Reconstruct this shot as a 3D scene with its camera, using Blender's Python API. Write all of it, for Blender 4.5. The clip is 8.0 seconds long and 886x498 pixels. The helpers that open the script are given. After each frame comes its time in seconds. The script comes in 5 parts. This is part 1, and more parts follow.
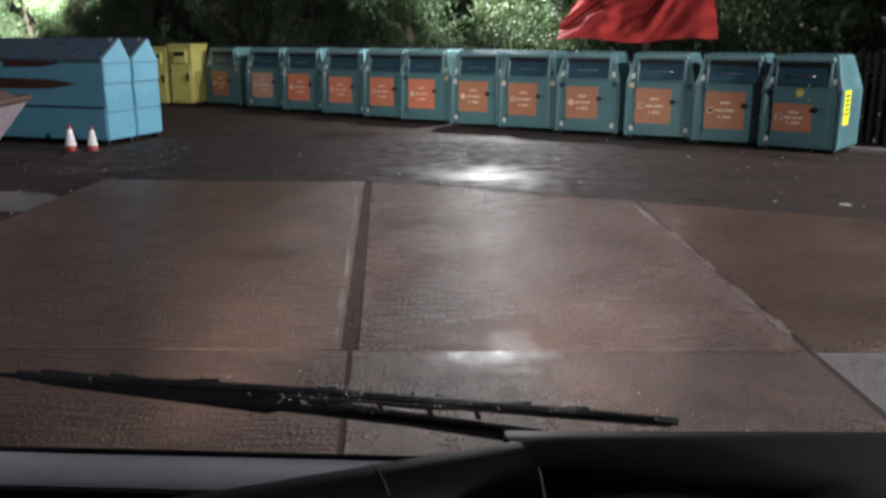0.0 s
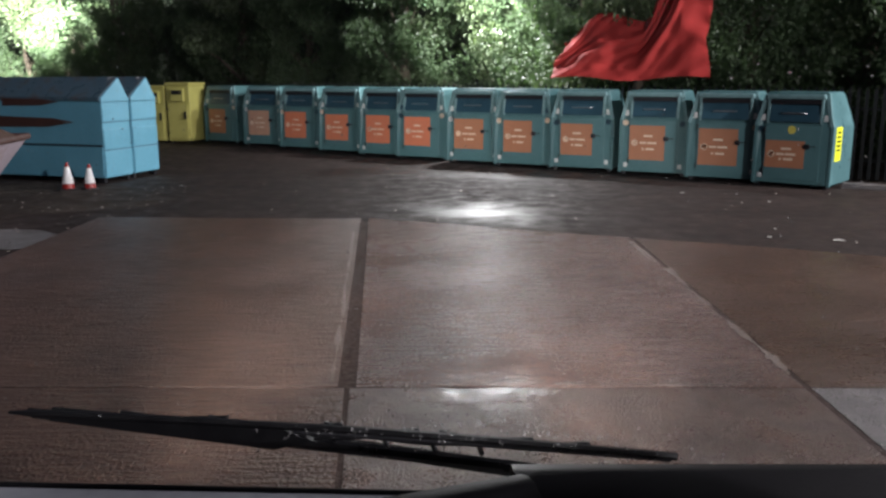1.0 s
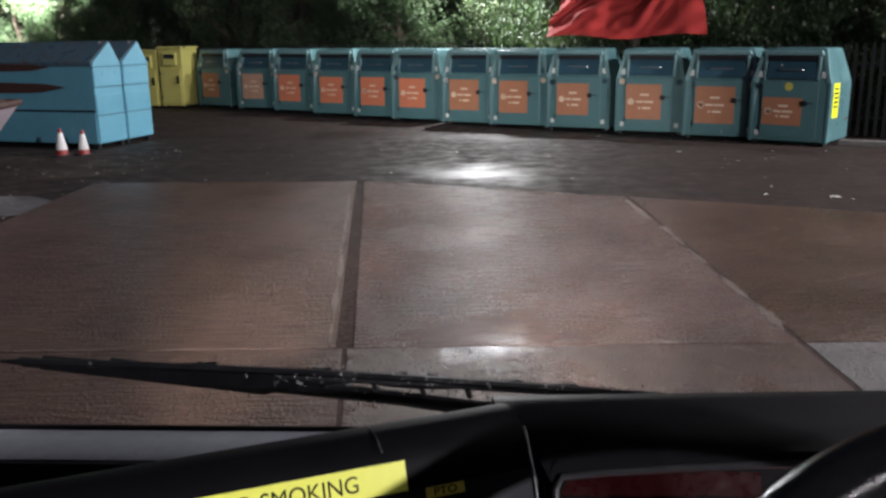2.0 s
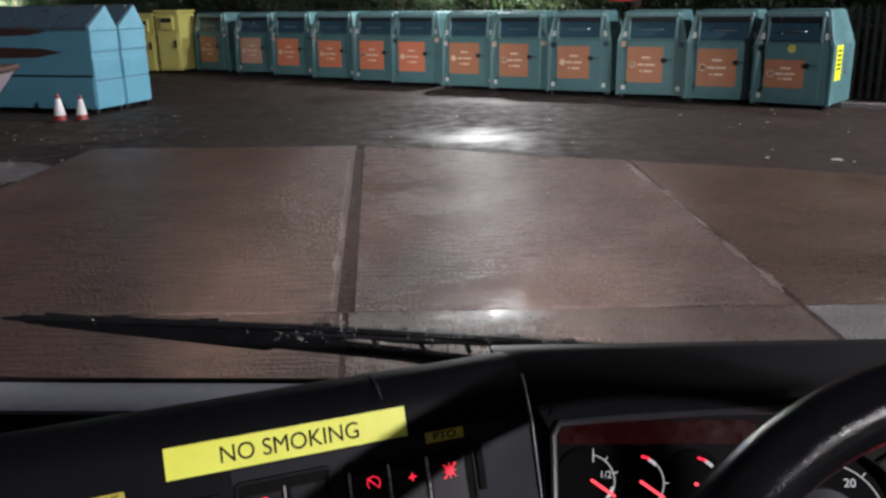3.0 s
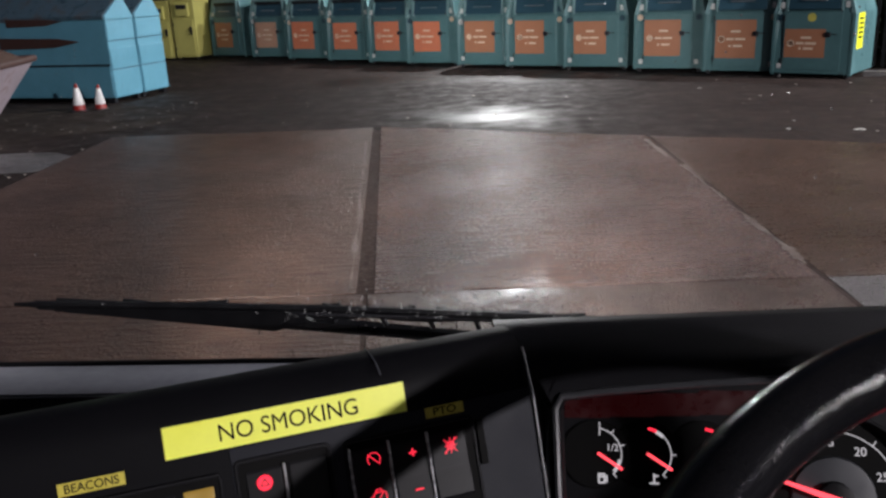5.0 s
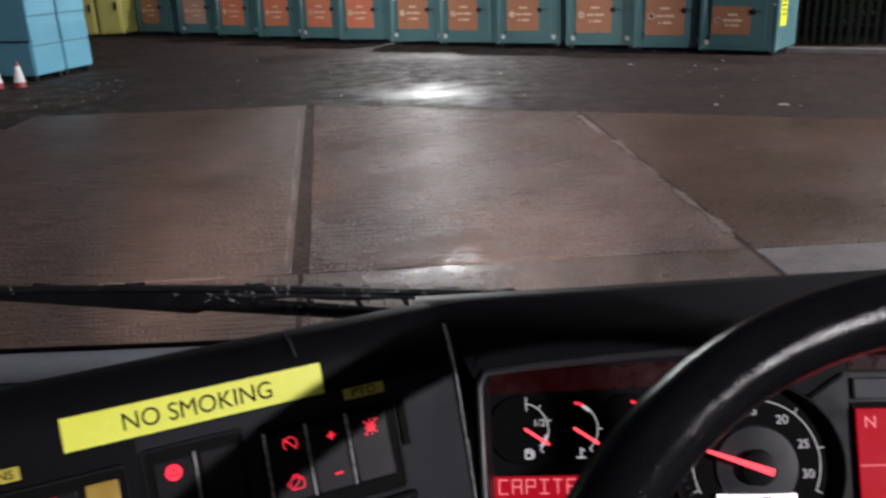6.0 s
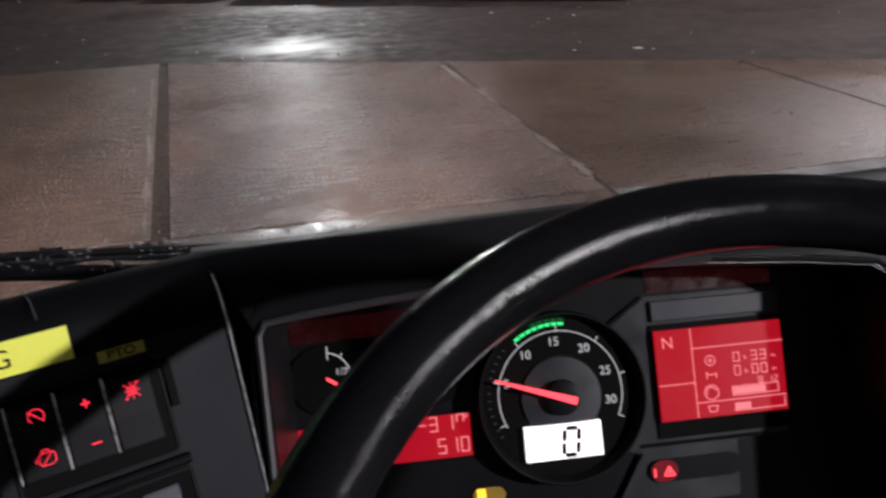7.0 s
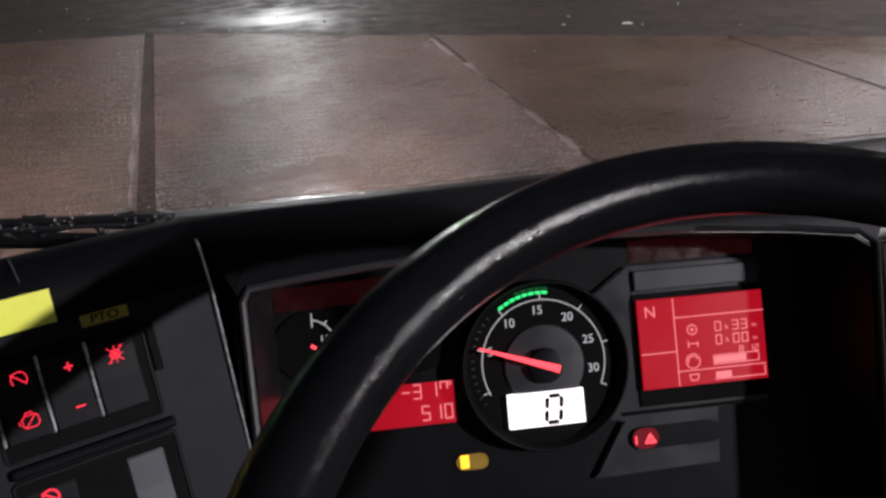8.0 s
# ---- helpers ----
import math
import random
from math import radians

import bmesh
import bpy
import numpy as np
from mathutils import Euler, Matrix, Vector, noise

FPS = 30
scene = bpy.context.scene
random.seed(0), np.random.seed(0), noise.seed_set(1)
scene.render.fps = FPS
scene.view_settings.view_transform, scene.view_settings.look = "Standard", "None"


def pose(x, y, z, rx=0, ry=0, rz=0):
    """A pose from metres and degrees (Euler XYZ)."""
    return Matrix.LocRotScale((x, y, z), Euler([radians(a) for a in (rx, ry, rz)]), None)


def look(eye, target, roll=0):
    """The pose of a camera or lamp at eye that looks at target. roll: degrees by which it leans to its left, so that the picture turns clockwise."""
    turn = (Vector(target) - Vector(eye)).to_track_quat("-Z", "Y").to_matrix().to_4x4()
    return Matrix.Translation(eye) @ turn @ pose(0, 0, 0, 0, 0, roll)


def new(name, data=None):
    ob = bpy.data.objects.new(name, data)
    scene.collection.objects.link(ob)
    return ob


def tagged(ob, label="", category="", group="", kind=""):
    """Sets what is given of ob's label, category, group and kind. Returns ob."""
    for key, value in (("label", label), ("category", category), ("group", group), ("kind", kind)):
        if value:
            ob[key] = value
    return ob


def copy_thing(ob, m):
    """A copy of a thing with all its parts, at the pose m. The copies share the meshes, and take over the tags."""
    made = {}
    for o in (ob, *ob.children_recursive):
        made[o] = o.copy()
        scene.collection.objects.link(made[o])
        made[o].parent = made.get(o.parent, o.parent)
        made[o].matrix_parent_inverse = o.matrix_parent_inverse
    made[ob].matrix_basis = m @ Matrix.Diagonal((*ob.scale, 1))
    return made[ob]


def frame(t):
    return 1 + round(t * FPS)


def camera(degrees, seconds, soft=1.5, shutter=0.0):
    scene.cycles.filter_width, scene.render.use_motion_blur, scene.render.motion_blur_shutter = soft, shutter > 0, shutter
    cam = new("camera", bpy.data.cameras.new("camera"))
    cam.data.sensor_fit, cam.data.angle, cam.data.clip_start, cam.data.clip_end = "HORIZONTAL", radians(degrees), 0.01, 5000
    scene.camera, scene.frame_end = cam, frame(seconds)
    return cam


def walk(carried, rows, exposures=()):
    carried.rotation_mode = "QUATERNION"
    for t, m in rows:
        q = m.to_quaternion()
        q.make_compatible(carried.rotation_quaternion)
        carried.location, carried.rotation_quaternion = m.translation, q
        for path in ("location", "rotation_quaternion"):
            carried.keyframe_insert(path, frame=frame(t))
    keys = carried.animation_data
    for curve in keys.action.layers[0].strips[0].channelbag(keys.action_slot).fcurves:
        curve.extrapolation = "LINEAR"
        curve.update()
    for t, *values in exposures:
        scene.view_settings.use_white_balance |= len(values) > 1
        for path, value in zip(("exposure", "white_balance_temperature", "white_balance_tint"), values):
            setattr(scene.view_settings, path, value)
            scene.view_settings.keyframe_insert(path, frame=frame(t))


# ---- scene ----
cam = camera(54.9, 8.0, 2.6, 0.5)

PATH = [
    (0, (0.013, 0.057, 1.998), (0.002, 1.999, 1.518), 0.1),
    (0.5, (0.014, 0.057, 1.992), (0.024, 2.019, 1.606), 0.0),
    (1, (0.005, 0.034, 2.006), (0.004, 1.994, 1.609), -0.0),
    (1.5, (0.007, 0.045, 1.995), (0.0, 1.998, 1.562), -0.3),
    (1.7, (0.017, 0.033, 1.992), (0.015, 1.981, 1.54), -0.5),
    (2.8, (0.016, 0.025, 1.978), (0.024, 1.948, 1.43), -0.8),
    (3, (0.018, 0.023, 1.979), (0.02, 1.943, 1.419), -0.9),
    (3.5, (0.018, 0.021, 1.971), (-0.001, 1.933, 1.385), -1.4),
    (4, (0.028, 0.013, 1.983), (-0.058, 1.926, 1.406), -3.1),
    (4.2, (0.036, 0.012, 1.986), (-0.042, 1.925, 1.406), -3.1),
    (5.3, (0.031, 0.033, 1.971), (0.014, 1.935, 1.354), -2.2),
    (5.5, (0.032, 0.036, 1.971), (0.049, 1.934, 1.342), -2.0),
    (6, (0.043, 0.042, 1.966), (0.14, 1.929, 1.309), -2.2),
    (6.5, (0.079, 0.05, 1.955), (0.314, 1.905, 1.247), -2.8),
    (7, (0.103, 0.057, 1.946), (0.475, 1.866, 1.179), -2.5),
    (7.5, (0.108, 0.06, 1.944), (0.521, 1.846, 1.144), -2.1),
    (8, (0.104, 0.054, 1.942), (0.498, 1.835, 1.12), -1.8),
]
walk(cam, [(t, look(eye, target, roll)) for t, eye, target, roll in PATH], [(0.0, 0.0, 6500, 18), (8.0, 0.0, 6500, 18)])

# ---- world, lights ----
world = bpy.data.worlds.new("night_sky")
scene.world = world
world.use_nodes = True
world.node_tree.nodes["Background"].inputs[0].default_value = (0.28, 0.35, 0.52, 1)
world.node_tree.nodes["Background"].inputs[1].default_value = 0.085


def lamp(name, kind, m, energy, color, **more):
    data = bpy.data.lights.new(name, kind)
    data.energy, data.color = energy, color
    if kind == "AREA":
        data.shape, data.size, data.size_y = "RECTANGLE", more["size"], more["size_y"]
    elif kind == "SPOT":
        data.spot_size, data.spot_blend, data.shadow_soft_size = radians(more["cone"]), more["blend"], more["size"]
    else:
        data.shadow_soft_size = more["size"]
    ob = new(name, data)
    ob.matrix_world = m
    return ob


HEAD = 4850
FLOODS = [(Vector((16.5, 10.0, 8.5)), (3, 12, 0), 3700), (Vector((13.37, -10.73, 6.39)), (1, 10, 0.3), 3300)]
for at, aim, watts in FLOODS:
    lamp("depot_floodlight_beam", "AREA", look(at, aim), watts, (0.98, 0.965, 0.97), size=0.6, size_y=0.4)
LAMPS = [Vector((1.1, 22.7, 4.35)), Vector((-15.7, 33.2, 5.0))]
lamp("street_lamp_glow", "POINT", Matrix.Translation(LAMPS[0] - Vector((0, 0, 0.12))), 2050, (0.96, 1.0, 0.985), size=0.12)
lamp("street_lamp_glow", "SPOT", look(LAMPS[1] - Vector((0, 0, 0.12)), (-16.8, 36.0, 5.4)), 62000, (0.97, 1.0, 0.95), cone=100, blend=0.8, size=0.16)


# ---- materials ----
def mat(name, color, rough=0.5, metal=0.0, var=0.25, scale=8.0, fine=60.0, bump=0.15, spec=0.5, wear=None, coords="Object", dist=0.01, rvar=0.15, emit=None, strength=0.0):
    """A surface with variation at two scales, relief and, where wear is given, patches of a second colour."""
    m = bpy.data.materials.new(name)
    m.use_nodes = True
    nt = m.node_tree
    b = nt.nodes["Principled BSDF"]
    L = nt.links.new

    def node(kind, **values):
        n = nt.nodes.new(kind)
        for k, v in values.items():
            n.inputs[k].default_value = v
        return n

    tc = node("ShaderNodeTexCoord")
    big = node("ShaderNodeTexNoise", Scale=scale, Detail=6.0, Roughness=0.6)
    small = node("ShaderNodeTexNoise", Scale=fine, Detail=4.0, Roughness=0.6)
    info = node("ShaderNodeObjectInfo")
    L(tc.outputs[coords], big.inputs["Vector"])
    L(tc.outputs[coords], small.inputs["Vector"])
    add = node("ShaderNodeMath")
    add.operation = "ADD"
    L(big.outputs["Fac"], add.inputs[0])
    L(small.outputs["Fac"], add.inputs[1])
    ramp = node("ShaderNodeMapRange")
    ramp.inputs["From Min"].default_value, ramp.inputs["From Max"].default_value = 0.6, 1.4
    ramp.inputs["To Min"].default_value, ramp.inputs["To Max"].default_value = 1 - var, 1 + var
    L(add.outputs[0], ramp.inputs["Value"])
    tint = node("ShaderNodeMix")
    tint.data_type, tint.blend_type = "RGBA", "MULTIPLY"
    tint.inputs["Factor"].default_value = 1.0
    tint.inputs["A"].default_value = (*color, 1)
    L(ramp.outputs[0], tint.inputs["B"])
    out = tint.outputs["Result"]
    if wear:
        wcol, lo, hi, wscale = wear
        patch = node("ShaderNodeTexNoise", Scale=wscale, Detail=8.0, Roughness=0.7)
        L(tc.outputs[coords], patch.inputs["Vector"])
        step = node("ShaderNodeMapRange")
        step.inputs["From Min"].default_value, step.inputs["From Max"].default_value = lo, hi
        L(patch.outputs["Fac"], step.inputs["Value"])
        mix = node("ShaderNodeMix")
        mix.data_type = "RGBA"
        mix.inputs["B"].default_value = (*wcol, 1)
        L(step.outputs[0], mix.inputs["Factor"])
        L(out, mix.inputs["A"])
        out = mix.outputs["Result"]
    L(out, b.inputs["Base Color"])
    rr = node("ShaderNodeMapRange")
    rr.inputs["From Min"].default_value, rr.inputs["From Max"].default_value = 0.3, 0.7
    rr.inputs["To Min"].default_value, rr.inputs["To Max"].default_value = max(0.02, rough - rvar), min(1, rough + rvar)
    L(big.outputs["Fac"], rr.inputs["Value"])
    L(rr.outputs[0], b.inputs["Roughness"])
    b.inputs["Metallic"].default_value = metal
    b.inputs["Specular IOR Level"].default_value = spec
    if bump:
        bp = node("ShaderNodeBump", Strength=bump, Distance=dist)
        L(small.outputs["Fac"], bp.inputs["Height"])
        L(bp.outputs[0], b.inputs["Normal"])
    if emit:
        b.inputs["Emission Color"].default_value = (*emit, 1)
        b.inputs["Emission Strength"].default_value = strength
    return m


def glow(name, color, strength):
    return mat(name, tuple(c * 0.08 for c in color), 0.35, var=0.1, bump=0, emit=color, strength=strength, spec=0.3)


def wet_ground(name, color, rough_dry, rough_wet, wet_lo, wet_hi, wet_scale, grain, bump, stretch=(1, 1, 1), second=None, distance=0.010, pebble=0, ridge=1.6, spec=0.35, films=(), film_rough=0.3):
    """A wet yard surface: aggregate grain, brushed streaks, stains, and films of water that smooth it in patches."""
    m = bpy.data.materials.new(name)
    m.use_nodes = True
    nt = m.node_tree
    b = nt.nodes["Principled BSDF"]
    L = nt.links.new

    def noise_node(scale, detail, sx=(1, 1, 1)):
        tc = nt.nodes.new("ShaderNodeTexCoord")
        mp = nt.nodes.new("ShaderNodeMapping")
        mp.inputs["Scale"].default_value = sx
        n = nt.nodes.new("ShaderNodeTexNoise")
        n.inputs["Scale"].default_value, n.inputs["Detail"].default_value, n.inputs["Roughness"].default_value = scale, detail, 0.62
        L(tc.outputs["Object"], mp.inputs["Vector"])
        L(mp.outputs[0], n.inputs["Vector"])
        return n.outputs["Fac"]

    def remap(src, a, c, d, e):
        r = nt.nodes.new("ShaderNodeMapRange")
        for key, v in (("From Min", a), ("From Max", c), ("To Min", d), ("To Max", e)):
            r.inputs[key].default_value = v
        L(src, r.inputs["Value"])
        return r.outputs[0]

    def times(a, c):
        n = nt.nodes.new("ShaderNodeMath")
        n.operation = "MULTIPLY"
        L(a, n.inputs[0])
        L(c, n.inputs[1])
        return n.outputs[0]

    stain = noise_node(0.9, 7)
    streak = noise_node(3.0, 6, stretch)
    gr = noise_node(grain, 3)
    wet = noise_node(wet_scale, 6)
    info = nt.nodes.new("ShaderNodeObjectInfo")
    tone = times(times(remap(stain, 0.3, 0.7, 0.7, 1.25), remap(streak, 0.3, 0.7, 0.65, 1.35)), times(remap(gr, 0.3, 0.7, 0.5, 1.5), remap(info.outputs["Random"], 0, 1, 0.92, 1.08)))
    mix = nt.nodes.new("ShaderNodeMix")
    mix.data_type, mix.blend_type = "RGBA", "MULTIPLY"
    mix.inputs["Factor"].default_value = 1
    mix.inputs["A"].default_value = (*color, 1)
    L(tone, mix.inputs["B"])
    out = mix.outputs["Result"]
    if second:
        two = nt.nodes.new("ShaderNodeMix")
        two.data_type = "RGBA"
        two.inputs["B"].default_value = (*second, 1)
        L(remap(noise_node(0.55, 8), 0.5, 0.68, 0, 0.7), two.inputs["Factor"])
        L(out, two.inputs["A"])
        out = two.outputs["Result"]
    L(out, b.inputs["Base Color"])
    film = None
    for cx, cy, rx, ry in films:
        # a shallow film of standing water: its edge wanders and fades out
        tc = nt.nodes.new("ShaderNodeTexCoord")
        mp = nt.nodes.new("ShaderNodeMapping")
        mp.inputs["Location"].default_value = (-cx / rx, -cy / ry, 0)
        mp.inputs["Scale"].default_value = (1 / rx, 1 / ry, 0)
        far = nt.nodes.new("ShaderNodeVectorMath")
        far.operation = "LENGTH"
        L(tc.outputs["Object"], mp.inputs["Vector"])
        L(mp.outputs[0], far.inputs[0])
        edge = nt.nodes.new("ShaderNodeMath")
        edge.operation = "ADD"
        L(far.outputs["Value"], edge.inputs[0])
        L(remap(noise_node(1.6 / max(rx, ry), 6), 0.3, 0.7, -0.45, 0.45), edge.inputs[1])
        here = remap(edge.outputs[0], 1.15, 0.25, 0, 1)
        if film is None:
            film = here
        else:
            top = nt.nodes.new("ShaderNodeMath")
            top.operation = "MAXIMUM"
            L(film, top.inputs[0])
            L(here, top.inputs[1])
            film = top.outputs[0]
    rough = times(times(remap(wet, wet_lo, wet_hi, rough_dry, rough_wet), remap(gr, 0.3, 0.7, 0.75, 1.3)), remap(streak, 0.35, 0.65, 1.2, 0.75))
    relief = remap(wet, wet_lo, wet_hi, bump, bump * 0.85)
    if film is not None:
        blend = nt.nodes.new("ShaderNodeMix")
        blend.inputs["B"].default_value = film_rough
        L(film, blend.inputs["Factor"])
        L(rough, blend.inputs["A"])
        rough = blend.outputs["Result"]
        relief = times(relief, remap(film, 0, 1, 1.0, 0.2))
    L(rough, b.inputs["Roughness"])
    b.inputs["Specular IOR Level"].default_value = spec
    bp = nt.nodes.new("ShaderNodeBump")
    bp.inputs["Distance"].default_value = distance
    L(relief, bp.inputs["Strength"])
    height = nt.nodes.new("ShaderNodeMath")
    height.operation = "ADD"
    L(remap(gr, 0, 1, 0, 1.6), height.inputs[0])
    L(remap(streak, 0, 1, 0, ridge), height.inputs[1])
    top = height.outputs[0]
    if pebble:
        # rounded aggregate standing out of the wet paste
        tc = nt.nodes.new("ShaderNodeTexCoord")
        vo = nt.nodes.new("ShaderNodeTexVoronoi")
        vo.feature = "SMOOTH_F1"
        vo.inputs["Scale"].default_value = pebble
        vo.inputs["Smoothness"].default_value = 0.4
        L(tc.outputs["Object"], vo.inputs["Vector"])
        more = nt.nodes.new("ShaderNodeMath")
        more.operation = "ADD"
        L(top, more.inputs[0])
        L(times(remap(vo.outputs["Distance"], 0.05, 0.6, 0.9, 0.0), remap(noise_node(2.0, 4), 0.4, 0.62, 0.15, 1.0)), more.inputs[1])
        top = more.outputs[0]
    L(top, bp.inputs["Height"])
    L(bp.outputs[0], b.inputs["Normal"])
    return m


ASPHALT = wet_ground("wet_asphalt", (0.030, 0.021, 0.018), 0.74, 0.62, 0.45, 0.68, 0.35, 60, 0.6, ridge=0.4, spec=0.18, films=((0.5, 12.75, 1.25, 1.2), (-1.9, 18.4, 1.5, 1.1), (1.6, 17.6, 2.0, 0.8), (3.4, 16.9, 0.9, 0.35)), film_rough=0.41)
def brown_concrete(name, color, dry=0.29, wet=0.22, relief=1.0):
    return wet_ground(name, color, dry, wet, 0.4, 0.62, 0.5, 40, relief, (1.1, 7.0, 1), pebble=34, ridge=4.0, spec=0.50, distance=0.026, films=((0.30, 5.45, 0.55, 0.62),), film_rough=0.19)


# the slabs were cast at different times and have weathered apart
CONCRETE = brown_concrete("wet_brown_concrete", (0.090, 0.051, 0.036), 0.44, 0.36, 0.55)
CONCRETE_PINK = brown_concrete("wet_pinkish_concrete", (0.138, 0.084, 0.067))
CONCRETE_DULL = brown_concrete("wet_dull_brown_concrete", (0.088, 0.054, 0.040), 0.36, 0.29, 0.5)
CONCRETE_GREY = wet_ground("wet_grey_concrete", (0.15, 0.139, 0.137), 0.5, 0.3, 0.4, 0.6, 0.6, 70, 1.0, pebble=40)
MORTAR = wet_ground("joint_filler", (0.050, 0.032, 0.026), 0.8, 0.7, 0.4, 0.6, 0.8, 120, 0.6, (7, 7, 1), spec=0.15)
LIP = wet_ground("worn_joint_edge", (0.190, 0.150, 0.128), 0.5, 0.3, 0.4, 0.6, 0.8, 120, 0.6)
GRIT = wet_ground("leaf_litter_grit", (0.045, 0.034, 0.028), 0.85, 0.7, 0.4, 0.6, 1.2, 60, 1.0, second=(0.085, 0.07, 0.056), spec=0.15)
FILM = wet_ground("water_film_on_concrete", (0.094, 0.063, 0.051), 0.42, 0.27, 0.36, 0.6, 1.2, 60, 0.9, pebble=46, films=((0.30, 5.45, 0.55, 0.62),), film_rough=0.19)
TEAL = mat("teal_painted_steel", (0.075, 0.17, 0.18), 0.38, var=0.2, scale=2.2, fine=25, bump=0.05, wear=((0.05, 0.06, 0.055), 0.62, 0.78, 3.0))
TEAL_EDGE = mat("worn_pale_teal_steel", (0.15, 0.27, 0.28), 0.4, var=0.3, scale=5, fine=30, bump=0.05, wear=((0.06, 0.10, 0.10), 0.55, 0.7, 6.0))
TEAL_DARK = mat("blue_teal_hopper", (0.022, 0.065, 0.092), 0.4, var=0.2, scale=3, fine=30, bump=0.05)
POSTER = mat("orange_vinyl_poster", (0.40, 0.175, 0.095), 0.45, var=0.12, scale=4, fine=30, bump=0.03)
POSTER_PALE = mat("faded_orange_vinyl_poster", (0.5, 0.29, 0.2), 0.5, var=0.2, scale=5, fine=30, bump=0.03)
POSTER_FRESH = mat("bright_orange_vinyl_poster", (0.60, 0.19, 0.10), 0.45, var=0.12, scale=4, fine=30, bump=0.03)
PRINT = mat("cream_print", (0.75, 0.6, 0.45), 0.5, var=0.1, bump=0)
STICKER = mat("white_sticker", (0.6, 0.62, 0.6), 0.5, var=0.2, scale=12, bump=0)
STEEL_DARK = mat("dark_steel", (0.03, 0.03, 0.035), 0.45, metal=0.6, var=0.3, bump=0.1)
BLUE = mat("sky_blue_painted_steel", (0.125, 0.37, 0.49), 0.42, var=0.14, scale=2, fine=20, bump=0.06, wear=((0.16, 0.12, 0.1), 0.66, 0.74, 5.0))
BLUE_SEAM = mat("dark_blue_seam", (0.03, 0.09, 0.13), 0.5, var=0.2, bump=0.05)
BLUE_TOP = mat("dirty_blue_steel_lid", (0.07, 0.13, 0.17), 0.35, var=0.3, scale=3, fine=20, bump=0.08, wear=((0.1, 0.05, 0.03), 0.5, 0.7, 3.0))
RUST = mat("rusty_brown_steel", (0.07, 0.03, 0.022), 0.6, var=0.35, scale=6, fine=40, bump=0.3)
YELLOW = mat("yellow_painted_steel", (0.44, 0.41, 0.12), 0.42, var=0.18, scale=2.5, fine=25, bump=0.05, wear=((0.15, 0.1, 0.04), 0.64, 0.76, 4.0))
RED_CONE = mat("red_cone_plastic", (0.30, 0.02, 0.015), 0.4, var=0.15, bump=0.05)
SLEEVE = mat("white_reflective_sleeve", (0.85, 0.85, 0.83), 0.3, var=0.06, bump=0)
RUBBER = mat("black_rubber", (0.015, 0.015, 0.016), 0.55, var=0.2, bump=0.2, scale=20, fine=200, dist=0.002)
TARP = mat("red_tarpaulin", (0.40, 0.042, 0.038), 0.8, var=0.3, scale=2, fine=30, bump=0.25, spec=0.1)
SKIP = mat("pale_lilac_painted_steel", (0.42, 0.36, 0.40), 0.5, var=0.2, scale=3, fine=25, bump=0.1, wear=((0.2, 0.1, 0.06), 0.55, 0.7, 3.0))
SOIL = mat("wet_brown_soil", (0.085, 0.045, 0.03), 0.75, var=0.4, scale=5, fine=40, bump=0.8, dist=0.04)
FENCE = mat("dark_galvanised_palisade", (0.010, 0.011, 0.012), 0.6, metal=0.2, var=0.3, bump=0.1)
BARK = mat("dark_bark", (0.09, 0.07, 0.05), 0.85, var=0.4, scale=6, fine=30, bump=0.8, dist=0.03)
POLE = mat("galvanised_pole", (0.3, 0.31, 0.32), 0.45, metal=0.8, var=0.2, bump=0.05)
LITTER = mat("white_litter", (0.75, 0.74, 0.7), 0.6, var=0.15, bump=0.1)
BRICK = mat("depot_cladding", (0.16, 0.17, 0.18), 0.6, var=0.2, scale=1.5, bump=0.1)


# ---- mesh helpers ----
def box_bm(bm, x0, x1, y0, y1, z0, z1, bevel=0.0):
    got = bmesh.ops.create_cube(bm, size=1.0)["verts"]
    for v in got:
        v.co = Vector(((x0 + x1) / 2 + v.co.x * (x1 - x0), (y0 + y1) / 2 + v.co.y * (y1 - y0), (z0 + z1) / 2 + v.co.z * (z1 - z0)))
    if bevel:
        edges = list({e for v in got for e in v.link_edges})
        bmesh.ops.bevel(bm, geom=edges, offset=bevel, segments=2, affect="EDGES", profile=0.5)
    return got


def box(x0, x1, y0, y1, z0, z1, bevel=0.0):
    bm = bmesh.new()
    box_bm(bm, x0, x1, y0, y1, z0, z1, bevel)
    return bm


def prism(outline, z0, z1, bevel=0.0, axis="z"):
    """A solid with that outline (anticlockwise), from z0 to z1 along the axis."""
    bm = bmesh.new()
    turn = {"z": lambda a, b, c: (a, b, c), "y": lambda a, b, c: (a, c, b), "x": lambda a, b, c: (c, a, b)}[axis]
    low = [bm.verts.new(turn(a, b, z0)) for a, b in outline]
    high = [bm.verts.new(turn(a, b, z1)) for a, b in outline]
    bm.faces.new(low[::-1])
    bm.faces.new(high)
    n = len(outline)
    for i in range(n):
        bm.faces.new((low[i], low[(i + 1) % n], high[(i + 1) % n], high[i]))
    bmesh.ops.recalc_face_normals(bm, faces=bm.faces)
    if bevel:
        bmesh.ops.bevel(bm, geom=bm.edges[:], offset=bevel, segments=2, affect="EDGES", profile=0.5)
    return bm


